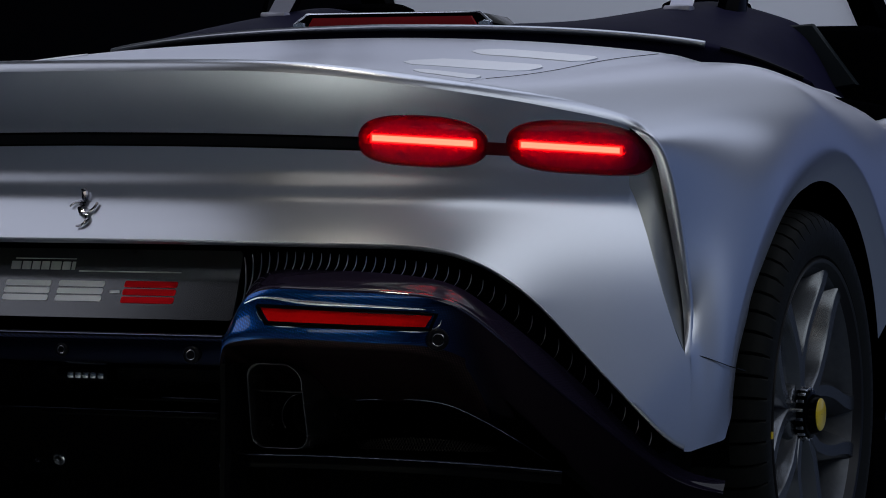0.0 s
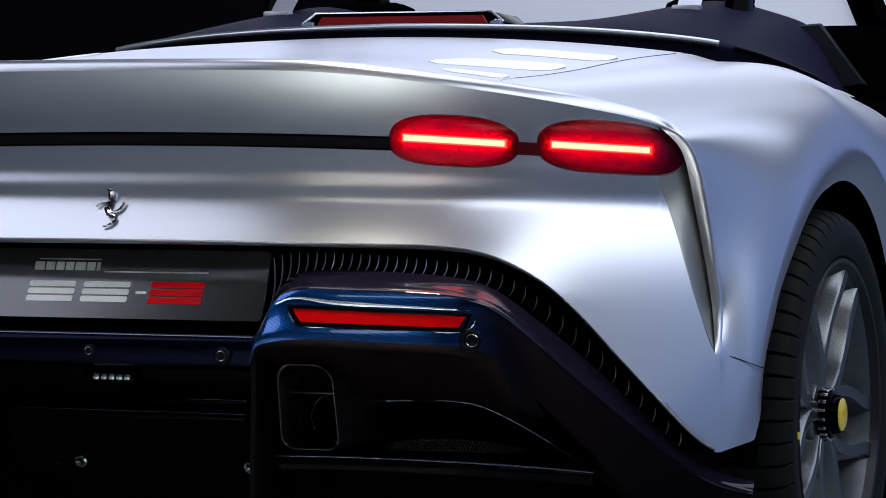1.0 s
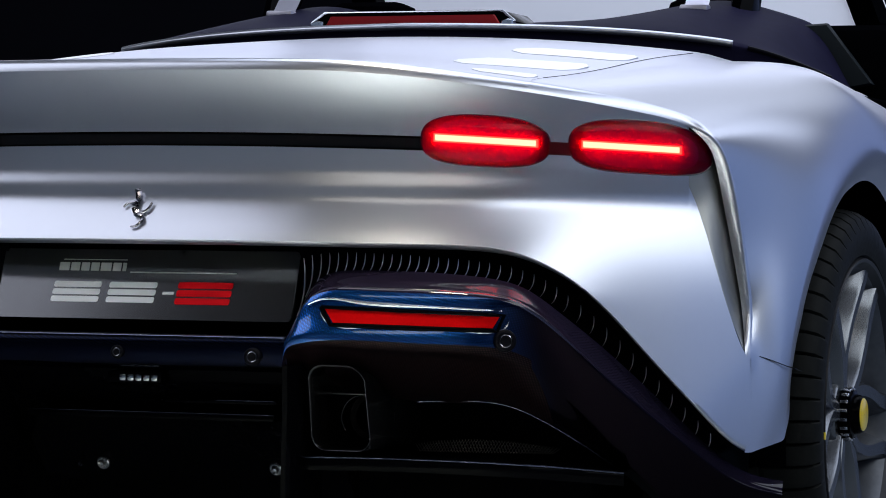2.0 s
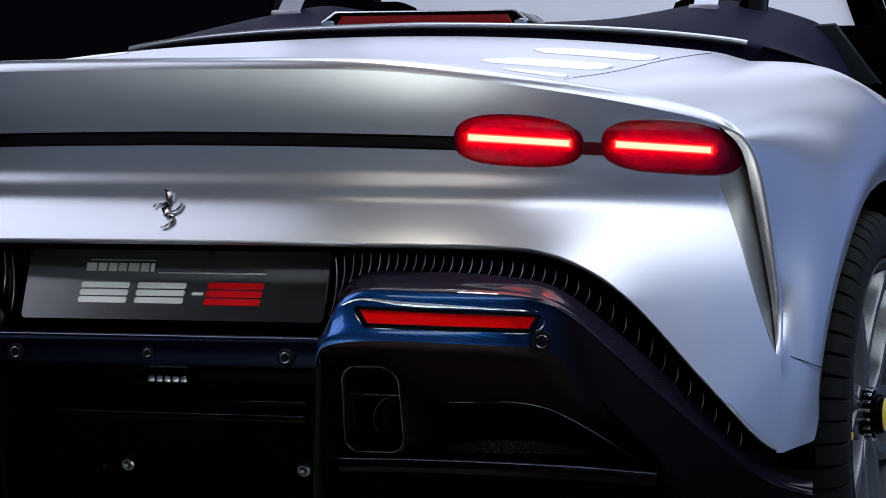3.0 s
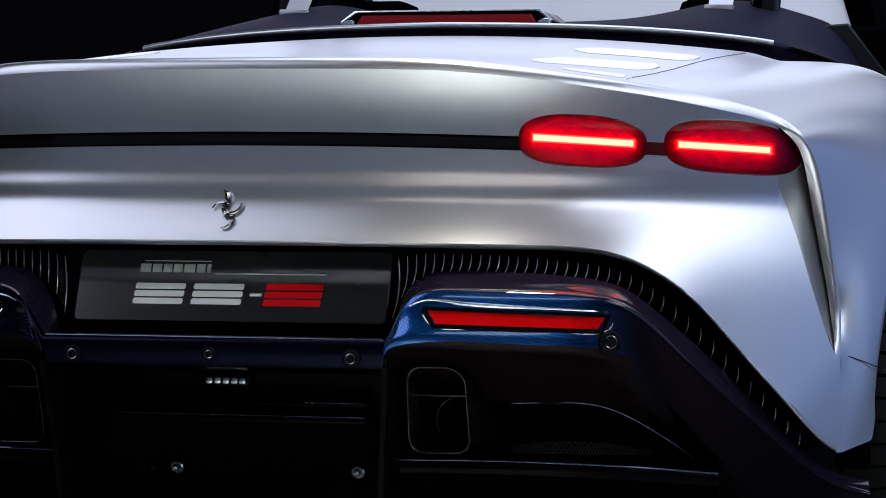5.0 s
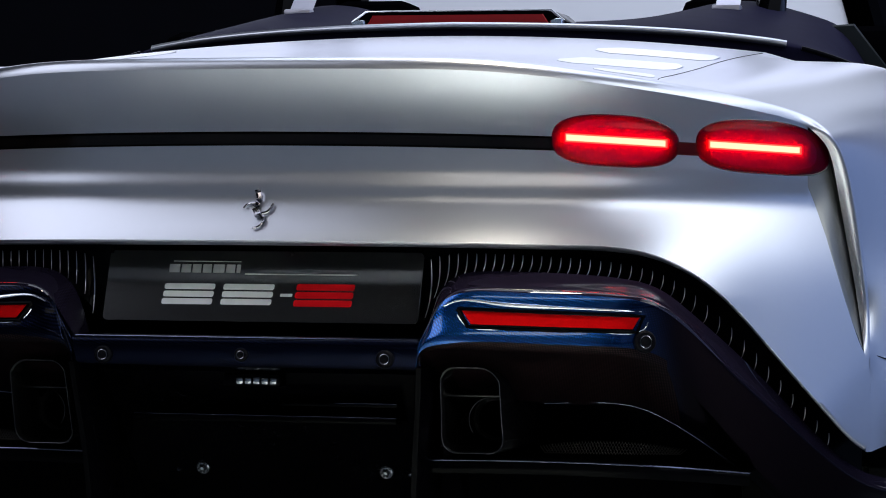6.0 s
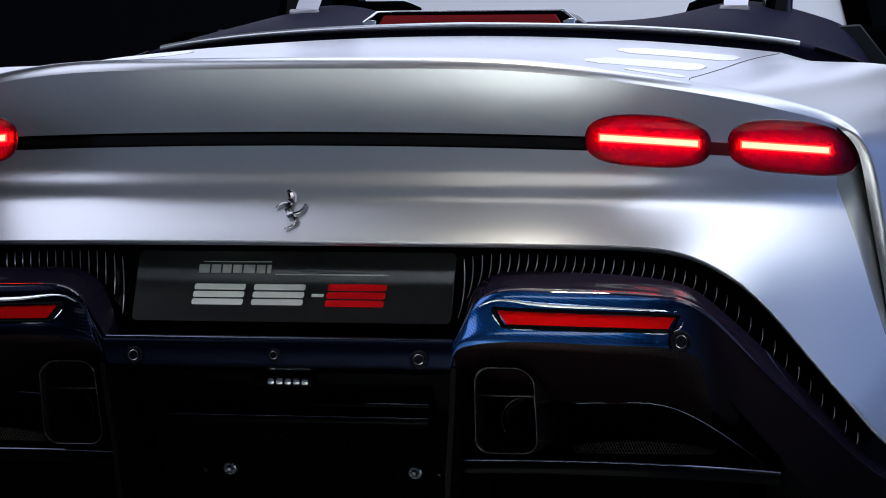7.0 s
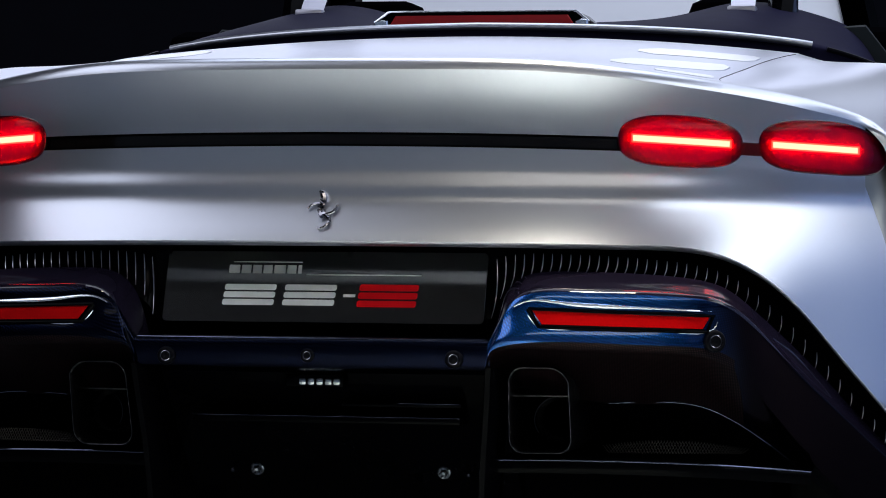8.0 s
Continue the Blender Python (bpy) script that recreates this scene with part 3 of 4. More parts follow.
def arch_band(p):
    """Folds the skin inwards along an even band round the wheel arch."""
    p = p.copy()
    off = np.hypot(p[..., 1] - HUB.y, p[..., 2] - HUB.z)
    p[..., 0] -= 0.30 * np.clip(ARCH + 0.060 - off, 0, 0.1) * ease((p[..., 2] - 0.30) / 0.1)
    return p


drawn_rows, crown = fender_surface()
# Past the crest of the arch the flank runs on towards the side intake.
G_A = [tuple(p) for p in drawn_rows[-1][: crown + 1]]
G_B = [(0.61, 1.0, 0.966), (0.70, 1.01, 0.934), (0.81, 1.02, 0.934), (0.883, 1.03, 0.898), (0.930, 1.04, 0.858), (0.958, 1.045, 0.80), arch(0.968, 56)]
G_C = [(0.62, 1.12, 0.960), (0.71, 1.14, 0.930), (0.82, 1.22, 0.916), (0.885, 1.32, 0.872), (0.928, 1.38, 0.82), (0.955, 1.36, 0.73), arch(0.964, 18)]
N_UP, N_DOWN, N_ACROSS, N_AHEAD = 14, 15, 13, 8
columns = np.r_[np.linspace(0, crown, N_UP), np.linspace(crown, len(ALONG) - 1, N_DOWN)[1:]].round().astype(int)
body = drawn_rows[8:]
net = np.zeros((N_ACROSS + N_AHEAD, len(columns), 3))
net[:N_ACROSS] = body[np.linspace(0, len(body) - 1, N_ACROSS).round().astype(int)][:, columns]
ahead = loft((G_A, G_B, G_C), crown, N_AHEAD)
net[N_ACROSS:, :N_UP] = ahead[1:][:, columns[:N_UP]]
turn = np.linspace(98, 18, N_AHEAD + 1)[1:]
net[N_ACROSS:, N_UP - 1, 1], net[N_ACROSS:, N_UP - 1, 2] = HUB.y + ARCH * np.cos(np.radians(turn)), HUB.z + ARCH * np.sin(np.radians(turn))
# Its inner border is the lid's side edge.
for k in range(1, len(net)):
    net[k, 0] = (float(seam_x(net[k, 0, 1])), net[k, 0, 1], net[k, 0, 2])
used = np.ones(net.shape[:2], bool)
used[N_ACROSS:, N_UP:] = False
pinned = np.zeros_like(used)
pinned[0], pinned[-1], pinned[:, 0], pinned[:, -1] = True, True, True, True
pinned[N_ACROSS - 1, N_UP - 1 :] = True
pinned[N_ACROSS:, N_UP - 1] = True
keep = np.full(used.shape, 0.12)
keep[N_ACROSS - 2 :, :N_UP] = 0.8
keep[:, :4] = 0.5
net = faired(net, used, pinned, keep)
UP, DOWN = np.linspace(0, N_UP - 1, 85), np.linspace(N_UP - 1, len(columns) - 1, 71)
wide = np.stack([resampled(net[k], np.r_[UP, DOWN[1:]]) for k in range(N_ACROSS)])
wide_ahead = np.stack([resampled(net[k, :N_UP], UP) for k in range(N_ACROSS, len(net))])
upper = np.concatenate([wide[:, :85], wide_ahead])
swell = np.stack([resampled(upper[:, k], np.linspace(0, len(net) - 1, 121)) for k in range(85)], 1)
lower = np.stack([resampled(wide[:, k], np.linspace(0, N_ACROSS - 1, 73)) for k in range(84, wide.shape[1])], 1)
for k in range(10):
    lower[:, k] += (swell[:73, 84] - lower[:, 0]) * (1 - k / 10) if k else 0
lower[:, 0] = swell[:73, 84]
for edge_line in (lower[-1], swell[72:, 84]):
    off = edge_line[:, 1:] - np.array((HUB.y, HUB.z))
    away = np.linalg.norm(off, axis=1)
    pull = 1 - ease((np.degrees(np.arctan2(off[:, 1], off[:, 0])) % 360 - 135) / 28)
    edge_line[:, 1:] += off / away[:, None] * ((ARCH - away) * pull)[:, None]
# The inner border lies level with the engine lid.
swell[1:, 0, 0] = seam_x(swell[1:, 0, 1])
level = np.array([lid_top(x, y) for x, y in swell[:, 0, :2]]) - swell[:, 0, 2]
level = np.where(swell[:, 0, 1] < 0.95, level, 0)
swell[:, :14, 2] += level[:, None] * (1 - ease(np.linspace(0, 1, 14)))
fender_shape = join(grid(drawn_rows[:9]), grid(arch_band(swell)), grid(arch_band(lower)))
for side_shape in (fender_shape, mirror(fender_shape)):
    part("rear_fender", side_shape, SILVER, car, "satin silver rear fender swelling over the wheel arch", 60)

# Recessed blade panel between the fascia and the fender edge.
ZB = np.linspace(0.728, 0.458, 28)
XBl = np.interp(-ZB, -np.array([0.728, 0.687, 0.635, 0.574, 0.504, 0.456]), [0.795, 0.809, 0.828, 0.847, 0.869, 0.887])
outer_line = np.array([(x, tail_skin(x, z), z) for x, z in zip(XBl, ZB)], float)
inner_line = spline([(0.825, 0.302, 0.765), (0.8415, 0.320, 0.697), (0.8585, 0.334, 0.601), (0.8735, 0.338, 0.522), (0.887, 0.331, 0.456)], np.linspace(0, 1, 28))
# The fascia's curve runs on, then turns away ahead into the recess.
reach = np.linspace(1, 0.05, 28)[:, None]
deep_line = inner_line + np.array((0.0, 0.012, 0)) * reach
turn_line = outer_line + (inner_line[:, :1] - outer_line[:, :1]) * np.array((0.26, 0.29, 0)) + (inner_line - outer_line) * np.array((0, 0, 0.26))
blade_rows = np.array([(1 - u) ** 2 * outer_line + 2 * u * (1 - u) * turn_line + u * u * deep_line for u in np.linspace(0, 1, 17)])
blade_panel = grid(blade_rows)
slot_line = tube(deep_line + np.array((0.001, -0.002, 0)), 0.0018, 6)
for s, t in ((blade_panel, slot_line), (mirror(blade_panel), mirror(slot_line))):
    # The panel's dark reflection comes from its darker paint copy.
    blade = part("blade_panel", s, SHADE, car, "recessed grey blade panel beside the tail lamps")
    part("shut_line", t, GLOSS, blade)

# ---- tail lamps ----
TURN_ROUND = np.linspace(0, 2 * math.pi, 64, endpoint=False)


def on_skin(x, z, ahead=0.0):
    return np.stack([x, tail_skin(x, z) + ahead, z], -1)


def lamp_parts(place, bar, side):
    shapes = {}
    lens = [on_skin(*place(r, TURN_ROUND), -0.0012 - 0.013 * (1 - r**3)) for r in (0.0005, 0.3, 0.55, 0.75, 0.88, 0.96, 1.0)]
    shapes["lens"] = grid(lens, True)
    bowl = [on_skin(*place(r, TURN_ROUND), -0.0008 - 0.0012 * (1 - r)) for r in (0.02, 0.4, 0.7, 0.85, 0.94, 1.0)]
    shapes["housing"] = grid(bowl, True)
    edge = [on_skin(*place(r, TURN_ROUND), dy) for r, dy in ((0.80, -0.0009), (0.90, -0.0017), (0.96, -0.0017), (1.0, -0.0009))]
    shapes["rim"] = grid(edge, True)
    rim = on_skin(*place(1.0, TURN_ROUND), 0.0)
    shapes["bezel"] = tube(np.concatenate([rim, rim[:1]]), 0.0011, 8)
    (x0, z0), (x1, z1), h = bar
    zs = z0 + (z1 - z0) * np.linspace(0, 1, 16)
    for name, k, dx, near in (("light_bar", 1.02, 0.0, -0.0060), ("light_guide", 1.5, 0.0022, -0.0054)):
        x = np.linspace(x0 - dx, x1 + dx, 16)
        ring = [on_skin(x, zs + dz * k * h, dy) for dz, dy in ((-1, near), (1, near), (1, -0.003), (-1, -0.003), (-1, near))]
        shapes[name] = grid(ring)
    return shapes if side > 0 else {k: mirror(v) for k, v in shapes.items()}


BARS = (((0.4755, 0.7788), (0.6125, 0.7722), 0.0044), ((0.6725, 0.7728), (0.790, 0.7682), 0.0044))
for side in (1, -1):
    for place, bar in zip(LAMPS, BARS):
        s = lamp_parts(place, bar, side)
        lamp = part("tail_lamp", s["housing"], BOWL, car, "lit oval red tail lamp with a glowing bar")
        lens = part("lens", s["lens"], LENS, lamp, "clear red lens")
        part("rim", s["rim"], LAMP_RIM, lamp, "darker crimson rim")
        part("bezel", s["bezel"], BEZEL, lamp)
        part("light_bar", s["light_bar"], GLOW, lamp, "glowing red light bar")
        part("light_guide", s["light_guide"], GUIDE, lamp)
    xs = np.linspace(0.620, 0.664, 8)
    link = grid([on_skin(xs, 0.7655 + dz - 0.035 * (xs - 0.64), dy) for dz, dy in ((-0.0105, 0.001), (-0.009, -0.0015), (0.009, -0.0015), (0.0105, 0.001))])
    part("lamp_link", link if side > 0 else mirror(link), LINK, car, "dark bridge between two tail lamps")

# ---- cooling vanes of the lid ----
def vane(rear, front, side):
    """A thin flat plate that rises a little towards the front, with a drawn-out tip at its inner end."""
    rows = []
    for v, lift in ((0.0, -0.003), (0.0, 0.0007), (0.1, 0.0010), (0.5, 0.0013), (0.9, 0.0018), (1.0, 0.0017), (1.0, -0.003)):
        row = []
        for u in np.linspace(0, 1, 14):
            a, b = np.array(rear[0]) + (np.array(rear[1]) - np.array(rear[0])) * u, np.array(front[0]) + (np.array(front[1]) - np.array(front[0])) * u
            w = min(1, 0.25 + 5 * u, 0.45 + 7 * (1 - u))
            x, y = a + (b - a) * (0.5 + (v - 0.5) * w)
            row.append((x, y, lid_top(x, y) + lift))
        rows.append(row)
    v, f = grid(rows)
    s = v, f + [tuple(14 * k for k in range(7)), tuple(14 * k + 13 for k in range(6, -1, -1))]
    return s if side > 0 else mirror(s)


for side in (1, -1):
    for rear, front in ((((0.382, 0.600), (0.572, 0.655)), ((0.376, 0.708), (0.580, 0.749))), (((0.395, 0.270), (0.549, 0.440)), ((0.365, 0.467), (0.552, 0.571))), (((0.500, 0.110), (0.580, 0.160)), ((0.475, 0.190), (0.562, 0.258)))):
        part("cooling_vane", vane(rear, front, side), VANE, car, "slanted bright cooling vane in the engine lid")

# ---- shut lines ----
for side in (1, -1):
    line = [(float(seam_x(y)) * side, y, lid_top(float(seam_x(y)), y) + 0.0001) for y in np.linspace(0.222, 0.93, 60)]
    part("shut_line", tube(line, 0.0008, 6), BLACK, car)
for side in (1, -1):
    line = [(0.8952, 0.3157, 0.4545), (0.9030, 0.3230, 0.4518), (0.9126, 0.3312, 0.4483), (0.9232, 0.3402, 0.4440), (0.9305, 0.3466, 0.4408), (0.9374, 0.3527, 0.4375), (0.9470, 0.3660, 0.4333), (0.9480, 0.3900, 0.4305), (0.9474, 0.4175, 0.4275)]
    s = tube(spline(line, np.linspace(0, 1, 24)), 0.0008, 6)
    part("shut_line", s if side > 0 else mirror(s), GLOSS, car)

# ---- carbon diffuser ----
K0 = [(0.272, -0.010, 0.476), (0.290, -0.022, 0.540), (0.305, -0.023, 0.559), (0.328, -0.023, 0.572), (0.389, -0.020, 0.577), (0.474, -0.010, 0.575), (0.556, 0.011, 0.569), (0.610, 0.035, 0.556), (0.652, 0.078, 0.522), (0.700, 0.135, 0.472), (0.771, 0.215, 0.389), (0.843, 0.296, 0.303), (0.880, 0.335, 0.272), (0.925, 0.395, 0.255)]
K1 = [(0.276, -0.077, 0.470), (0.296, -0.078, 0.505), (0.311, -0.078, 0.530), (0.337, -0.078, 0.545), (0.406, -0.074, 0.548), (0.489, -0.062, 0.546), (0.570, -0.040, 0.542), (0.615, -0.018, 0.533), (0.649, 0.019, 0.509), (0.711, 0.092, 0.432), (0.781, 0.171, 0.355), (0.853, 0.252, 0.281), (0.892, 0.292, 0.252), (0.935, 0.352, 0.235)]
K2 = [(0.273, -0.080, 0.430), (0.276, -0.084, 0.448), (0.283, -0.090, 0.460), (0.300, -0.095, 0.466), (0.407, -0.092, 0.467), (0.490, -0.079, 0.465), (0.570, -0.050, 0.461), (0.608, -0.012, 0.453), (0.637, 0.050, 0.429), (0.679, 0.138, 0.362), (0.732, 0.208, 0.283), (0.787, 0.270, 0.221), (0.826, 0.312, 0.192), (0.875, 0.365, 0.172)]
K3 = [(0.290, 0.050, 0.40), (0.295, 0.060, 0.40), (0.310, 0.070, 0.398), (0.330, 0.075, 0.392), (0.433, 0.079, 0.378), (0.500, 0.092, 0.376), (0.567, 0.110, 0.374), (0.607, 0.127, 0.357), (0.650, 0.170, 0.326), (0.698, 0.228, 0.282), (0.750, 0.270, 0.230), (0.800, 0.300, 0.185), (0.840, 0.330, 0.150), (0.885, 0.375, 0.105)]


def toward(a, b, k):
    return [tuple(np.array(p) + (np.array(q) - np.array(p)) * k) for p, q in zip(a, b)]


top_face = [K0, toward(K0, K1, 0.5), toward(K1, K0, 0.22), toward(K1, K0, 0.05), toward(K1, K2, 0.06), toward(K1, K2, 0.25), toward(K2, K1, 0.35), toward(K2, K1, 0.08), toward(K2, K3, 0.03), toward(K2, K3, 0.15), toward(K2, K3, 0.6), K3]
surface = loft(top_face, 98, 66)
split = int(np.argmax(surface[30, :, 0] > 0.632))
low = int(np.argmax((surface[:, 40, 2] < 0.4645) & (np.arange(67) > 20)))
crest = 15
top, face = grid(surface[: crest + 1]), grid(surface[crest : low + 1, : split + 1])
leg, under = grid(surface[crest:, split:]), grid(surface[low:, : split + 1])
for side in (1, -1):
    # The left wing gets a dimmer copy; its shade is in the colour.
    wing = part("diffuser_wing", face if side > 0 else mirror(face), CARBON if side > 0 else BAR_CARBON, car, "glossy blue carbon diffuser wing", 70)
    part("wing_top", top if side > 0 else mirror(top), TOP_CARBON, wing, "purple-black glossy carbon top", 70)
    part("underside", under if side > 0 else mirror(under), SHADED_CARBON, wing, "dark carbon hollow", 70)
    # Legs are toned dark; the right one by its fade, the left by material.
    part("leg", leg if side > 0 else mirror(leg), CARBON if side > 0 else SHADED_CARBON, wing, "carbon leg with shade in its colour, running down to the wheel", 70)

XM = np.linspace(-0.278, 0.278, 41)
bar_rows = []
for y, z in ((0.02, 0.476), (-0.055, 0.475), (-0.070, 0.4735), (-0.0765, 0.468), (-0.0775, 0.460), (-0.0745, 0.436), (-0.072, 0.430), (-0.062, 0.427), (0.02, 0.418)):
    bar_rows.append(np.stack([XM, np.full_like(XM, y) + 0.002 * (XM / 0.278) ** 2, np.full_like(XM, z)], -1))
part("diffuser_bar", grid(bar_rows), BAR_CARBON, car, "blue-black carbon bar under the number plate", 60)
# A bright rod added as the highlight on the bar's top edge.
edge_line = [(x, -0.0722 + 0.002 * (x / 0.278) ** 2, 0.4728) for x in np.linspace(-0.272, 0.272, 24)]
part("bar_highlight", tube(edge_line, 0.0009, 6), EDGE, car, "thin bright rod as the highlight on the carbon bar's edge")


def ring_shape(r0, r1, depth, n=24):
    """A ring that faces the rear, round its own middle."""
    rows = []
    for r, y in ((r0 * 0.9, 0.006), (r0, -depth * 0.6), ((r0 + r1) / 2, -depth), (r1, -depth * 0.4), (r1 * 1.05, 0.004)):
        a = np.linspace(0, 2 * math.pi, n, endpoint=False)
        rows.append(np.stack([r * np.cos(a), np.full(n, y), r * np.sin(a)], -1))
    return grid(rows, True)


def disc(r, y, n=24):
    a = np.linspace(0, 2 * math.pi, n, endpoint=False)
    return [(r * math.cos(t), y, r * math.sin(t)) for t in a], [tuple(range(n))]


def sensor(x, y, z, r, turn=0.0):
    m = Matrix.Translation((x, y, z)) @ Matrix.Rotation(turn, 4, "Z")
    ob = part("parking_sensor", turned(ring_shape(r * 0.55, r, 0.004, 40), m), RING, car, "round black parking sensor", 80)
    part("sensor_face", turned(disc(r * 0.58, -0.001), m), SENSOR, ob)
    a = np.linspace(0, 2 * math.pi, 33)
    part("sensor_ring", turned(tube(np.stack([r * 0.55 * np.cos(a), np.full(33, -0.0024), r * 0.55 * np.sin(a)], -1), 0.0008, 6), m), MARK, ob, "thin bright ring")
    return ob


for side in (1, -1):
    sensor(0.224 * side, -0.078, 0.444, 0.0135)
    sensor(0.609 * side, -0.024, 0.475, 0.0165, 0.55 * side)
sensor(-0.002, -0.077, 0.447, 0.0105)

def wing_face(x, z):
    """How far ahead the rear face of the wing lies."""
    a, b = np.array(K1)[3:9], np.array(K2)[3:9]
    hi, lo = np.interp(x, a[:, 0], a[:, 1]), np.interp(x, b[:, 0], b[:, 1])
    zh, zl = np.interp(x, a[:, 0], a[:, 2]), np.interp(x, b[:, 0], b[:, 2])
    k = (z - zl) / (zh - zl)
    return lo + (hi - lo) * k


# Red reflectors, sunk into the wings.
for side in (1, -1):
    t = np.linspace(0, 1, 20)
    out = []
    for x0, z0, x1, z1 in ((0.338, 0.521, 0.606, 0.513), (0.345, 0.5185, 0.601, 0.5105), (0.360, 0.4985, 0.592, 0.4935), (0.355, 0.4945, 0.597, 0.4890)):
        xs, zs = x0 + (x1 - x0) * t, z0 + (z1 - z0) * t
        out.append(np.stack([xs, wing_face(xs, zs) - 0.0015, zs], -1))
    face = grid(np.array([out[1], out[2]]) + np.array((0, -0.0035, 0)))
    frame_rows = np.array([out[0] + np.array((0, 0.003, 0)), out[0] + np.array((0, -0.003, 0)), out[1] + np.array((0, -0.0055, 0)), out[1] + np.array((0, -0.002, 0))])
    frame_low = np.array([out[3] + np.array((0, 0.003, 0)), out[3] + np.array((0, -0.003, 0)), out[2] + np.array((0, -0.0055, 0)), out[2] + np.array((0, -0.002, 0))])
    loop = np.concatenate([out[0], out[3][::-1], out[0][:1]]) + np.array((0, -0.001, 0))
    surround = join(grid(frame_rows), grid(frame_low), tube(loop, 0.0032, 8))
    refl = part("reflector", face if side > 0 else mirror(face), REFLECTOR, car, "long dark red reflector in the carbon wing")
    part("surround", surround if side > 0 else mirror(surround), GLOSS, refl)
    # Bright rods drawn as the highlights on the gloss carbon's bevel.
    for line, r in ((((0.316, 0.524), (0.335, 0.532), (0.357, 0.5335), (0.395, 0.529), (0.435, 0.526), (0.519, 0.523), (0.603, 0.519)), (0.0008, 0.0014, 0.0024, 0.0030, 0.0018, 0.0014, 0.0010)), (((0.338, 0.512), (0.346, 0.501), (0.359, 0.4935), (0.42, 0.4925), (0.494, 0.491), (0.560, 0.4885), (0.593, 0.4875), (0.606, 0.493), (0.611, 0.504)), (0.0010, 0.0014, 0.0015, 0.0015, 0.0016, 0.0018, 0.0020, 0.0018, 0.0008))):
        p = spline([(x, 0, z) for x, z in line], np.linspace(0, 1, 32))
        p[:, 1] = wing_face(p[:, 0], p[:, 2]) - 0.0012
        lip = tube(p, 1.3 * np.interp(np.linspace(0, 1, 32), np.linspace(0, 1, len(r)), r), 8)
        part("edge_highlight", lip if side > 0 else mirror(lip), LIP, refl, "thin bright rod in place of the bevel's highlight")

# ---- vent under the lip ----
VENT_TOP = [(0.262, 0.004, 0.605), (0.302, 0.004, 0.608), (0.40, 0.012, 0.606), (0.472, 0.022, 0.602), (0.55, 0.055, 0.594), (0.606, 0.097, 0.580), (0.645, 0.133, 0.558), (0.696, 0.180, 0.518), (0.77, 0.248, 0.428), (0.843, 0.315, 0.338), (0.885, 0.350, 0.297)]
VENT_LOW = [(0.268, 0.000, 0.490), (0.300, -0.024, 0.550), (0.395, -0.028, 0.573), (0.468, -0.018, 0.572), (0.545, 0.002, 0.566), (0.602, 0.030, 0.553), (0.643, 0.066, 0.527), (0.692, 0.127, 0.478), (0.767, 0.212, 0.390), (0.840, 0.294, 0.301), (0.882, 0.338, 0.250)]
back = grid(loft([[(x - 0.012, y + 0.035, z + 0.02) for x, y, z in VENT_TOP], [(x - 0.008, y + 0.035, z - 0.02) for x, y, z in VENT_LOW]], 60, 4))
tops, lows = spline(VENT_TOP, np.linspace(0.0, 1, 900)), spline(VENT_LOW, np.linspace(0.0, 1, 900))
FIN_T = np.linspace(0, 1, 8)
# One rib: hangs from the lip, then sweeps out towards the wing; long and deep as one, laid by its ends.
fin_curve = np.stack([0.17 * (FIN_T - FIN_T**2.2), 0.42 * (FIN_T - FIN_T**2.2), -FIN_T], -1)
fin_mesh = mesh("vent_fin", tube(fin_curve, np.r_[0.006, 0.016, 0.022, 0.022, 0.020, 0.017, 0.013, 0.008], 6, 1.0), FIN)
for side in (1, -1):
    vent = part("vent", back if side > 0 else mirror(back), GLOSS, car, "black finned vent under the silver lip")
    for k in range(-27, 12):
        i = int(np.argmin(np.abs(tops[:, 0] - (0.6535 + (0.0165 if k > 0 else 0.0141) * k))))
        a = Vector(tops[i])
        b = Vector((a.x - 0.006, a.y - 0.013, float(np.interp(a.x, lows[:, 0], lows[:, 2]))))
        a = a.lerp(b, 0.12 + 0.26 * float(ease((a.x - 0.58) / 0.14)))
        if side < 0:
            a.x, b.x = -a.x, -b.x
        up = (a - b).normalized()
        ahead = Vector((0.0, 1, 0))
        ahead = (ahead - up * ahead.dot(up)).normalized()
        across = ahead.cross(up)
        length = (a - b).length
        m = Matrix((across, ahead, up)).transposed().to_4x4()
        m.translation = a
        ob = new("vent_fin", fin_mesh)
        ob.parent = vent
        ob.matrix_basis = m @ Matrix.Diagonal((0.038 * side, length * 1.2, length, 1))

# ---- number plate and its niche ----
niche = part("plate_niche", box(-0.286, 0.286, 0.050, 0.09, 0.470, 0.640, 0.003), GLOSS, car, "gloss black niche round the number plate")


def rounded(x0, x1, z0, z1, r, n=5):
    pts = []
    for cx, cz, a in ((x1 - r, z1 - r, 0), (x0 + r, z1 - r, 90), (x0 + r, z0 + r, 180), (x1 - r, z0 + r, 270)):
        for k in range(n + 1):
            t = radians(a + 90 * k / n)
            pts.append((cx + r * math.cos(t), cz + r * math.sin(t)))
    return pts


def leaning(shape):
    """The plate leans back as it rises."""
    return [(x, y + 0.003 + 0.34 * (z - 0.4955), z) for x, y, z in shape[0]], shape[1]


plate = part("number_plate", leaning(prism(rounded(-0.257, 0.252, 0.4955, 0.604, 0.007), 0.0, 0.006, 0.001)), PLATE, car, "grey show plate with white and red marks")


def mark(x0, x1, z0, z1, mat, r=0.0015, lean=0.0):
    o = [(x + lean * (z - 0.5185), z) for x, z in rounded(x0, x1, z0, z1, r)]
    part("printed_mark", leaning(prism(o, -0.0012, 0.0005)), mat, plate)


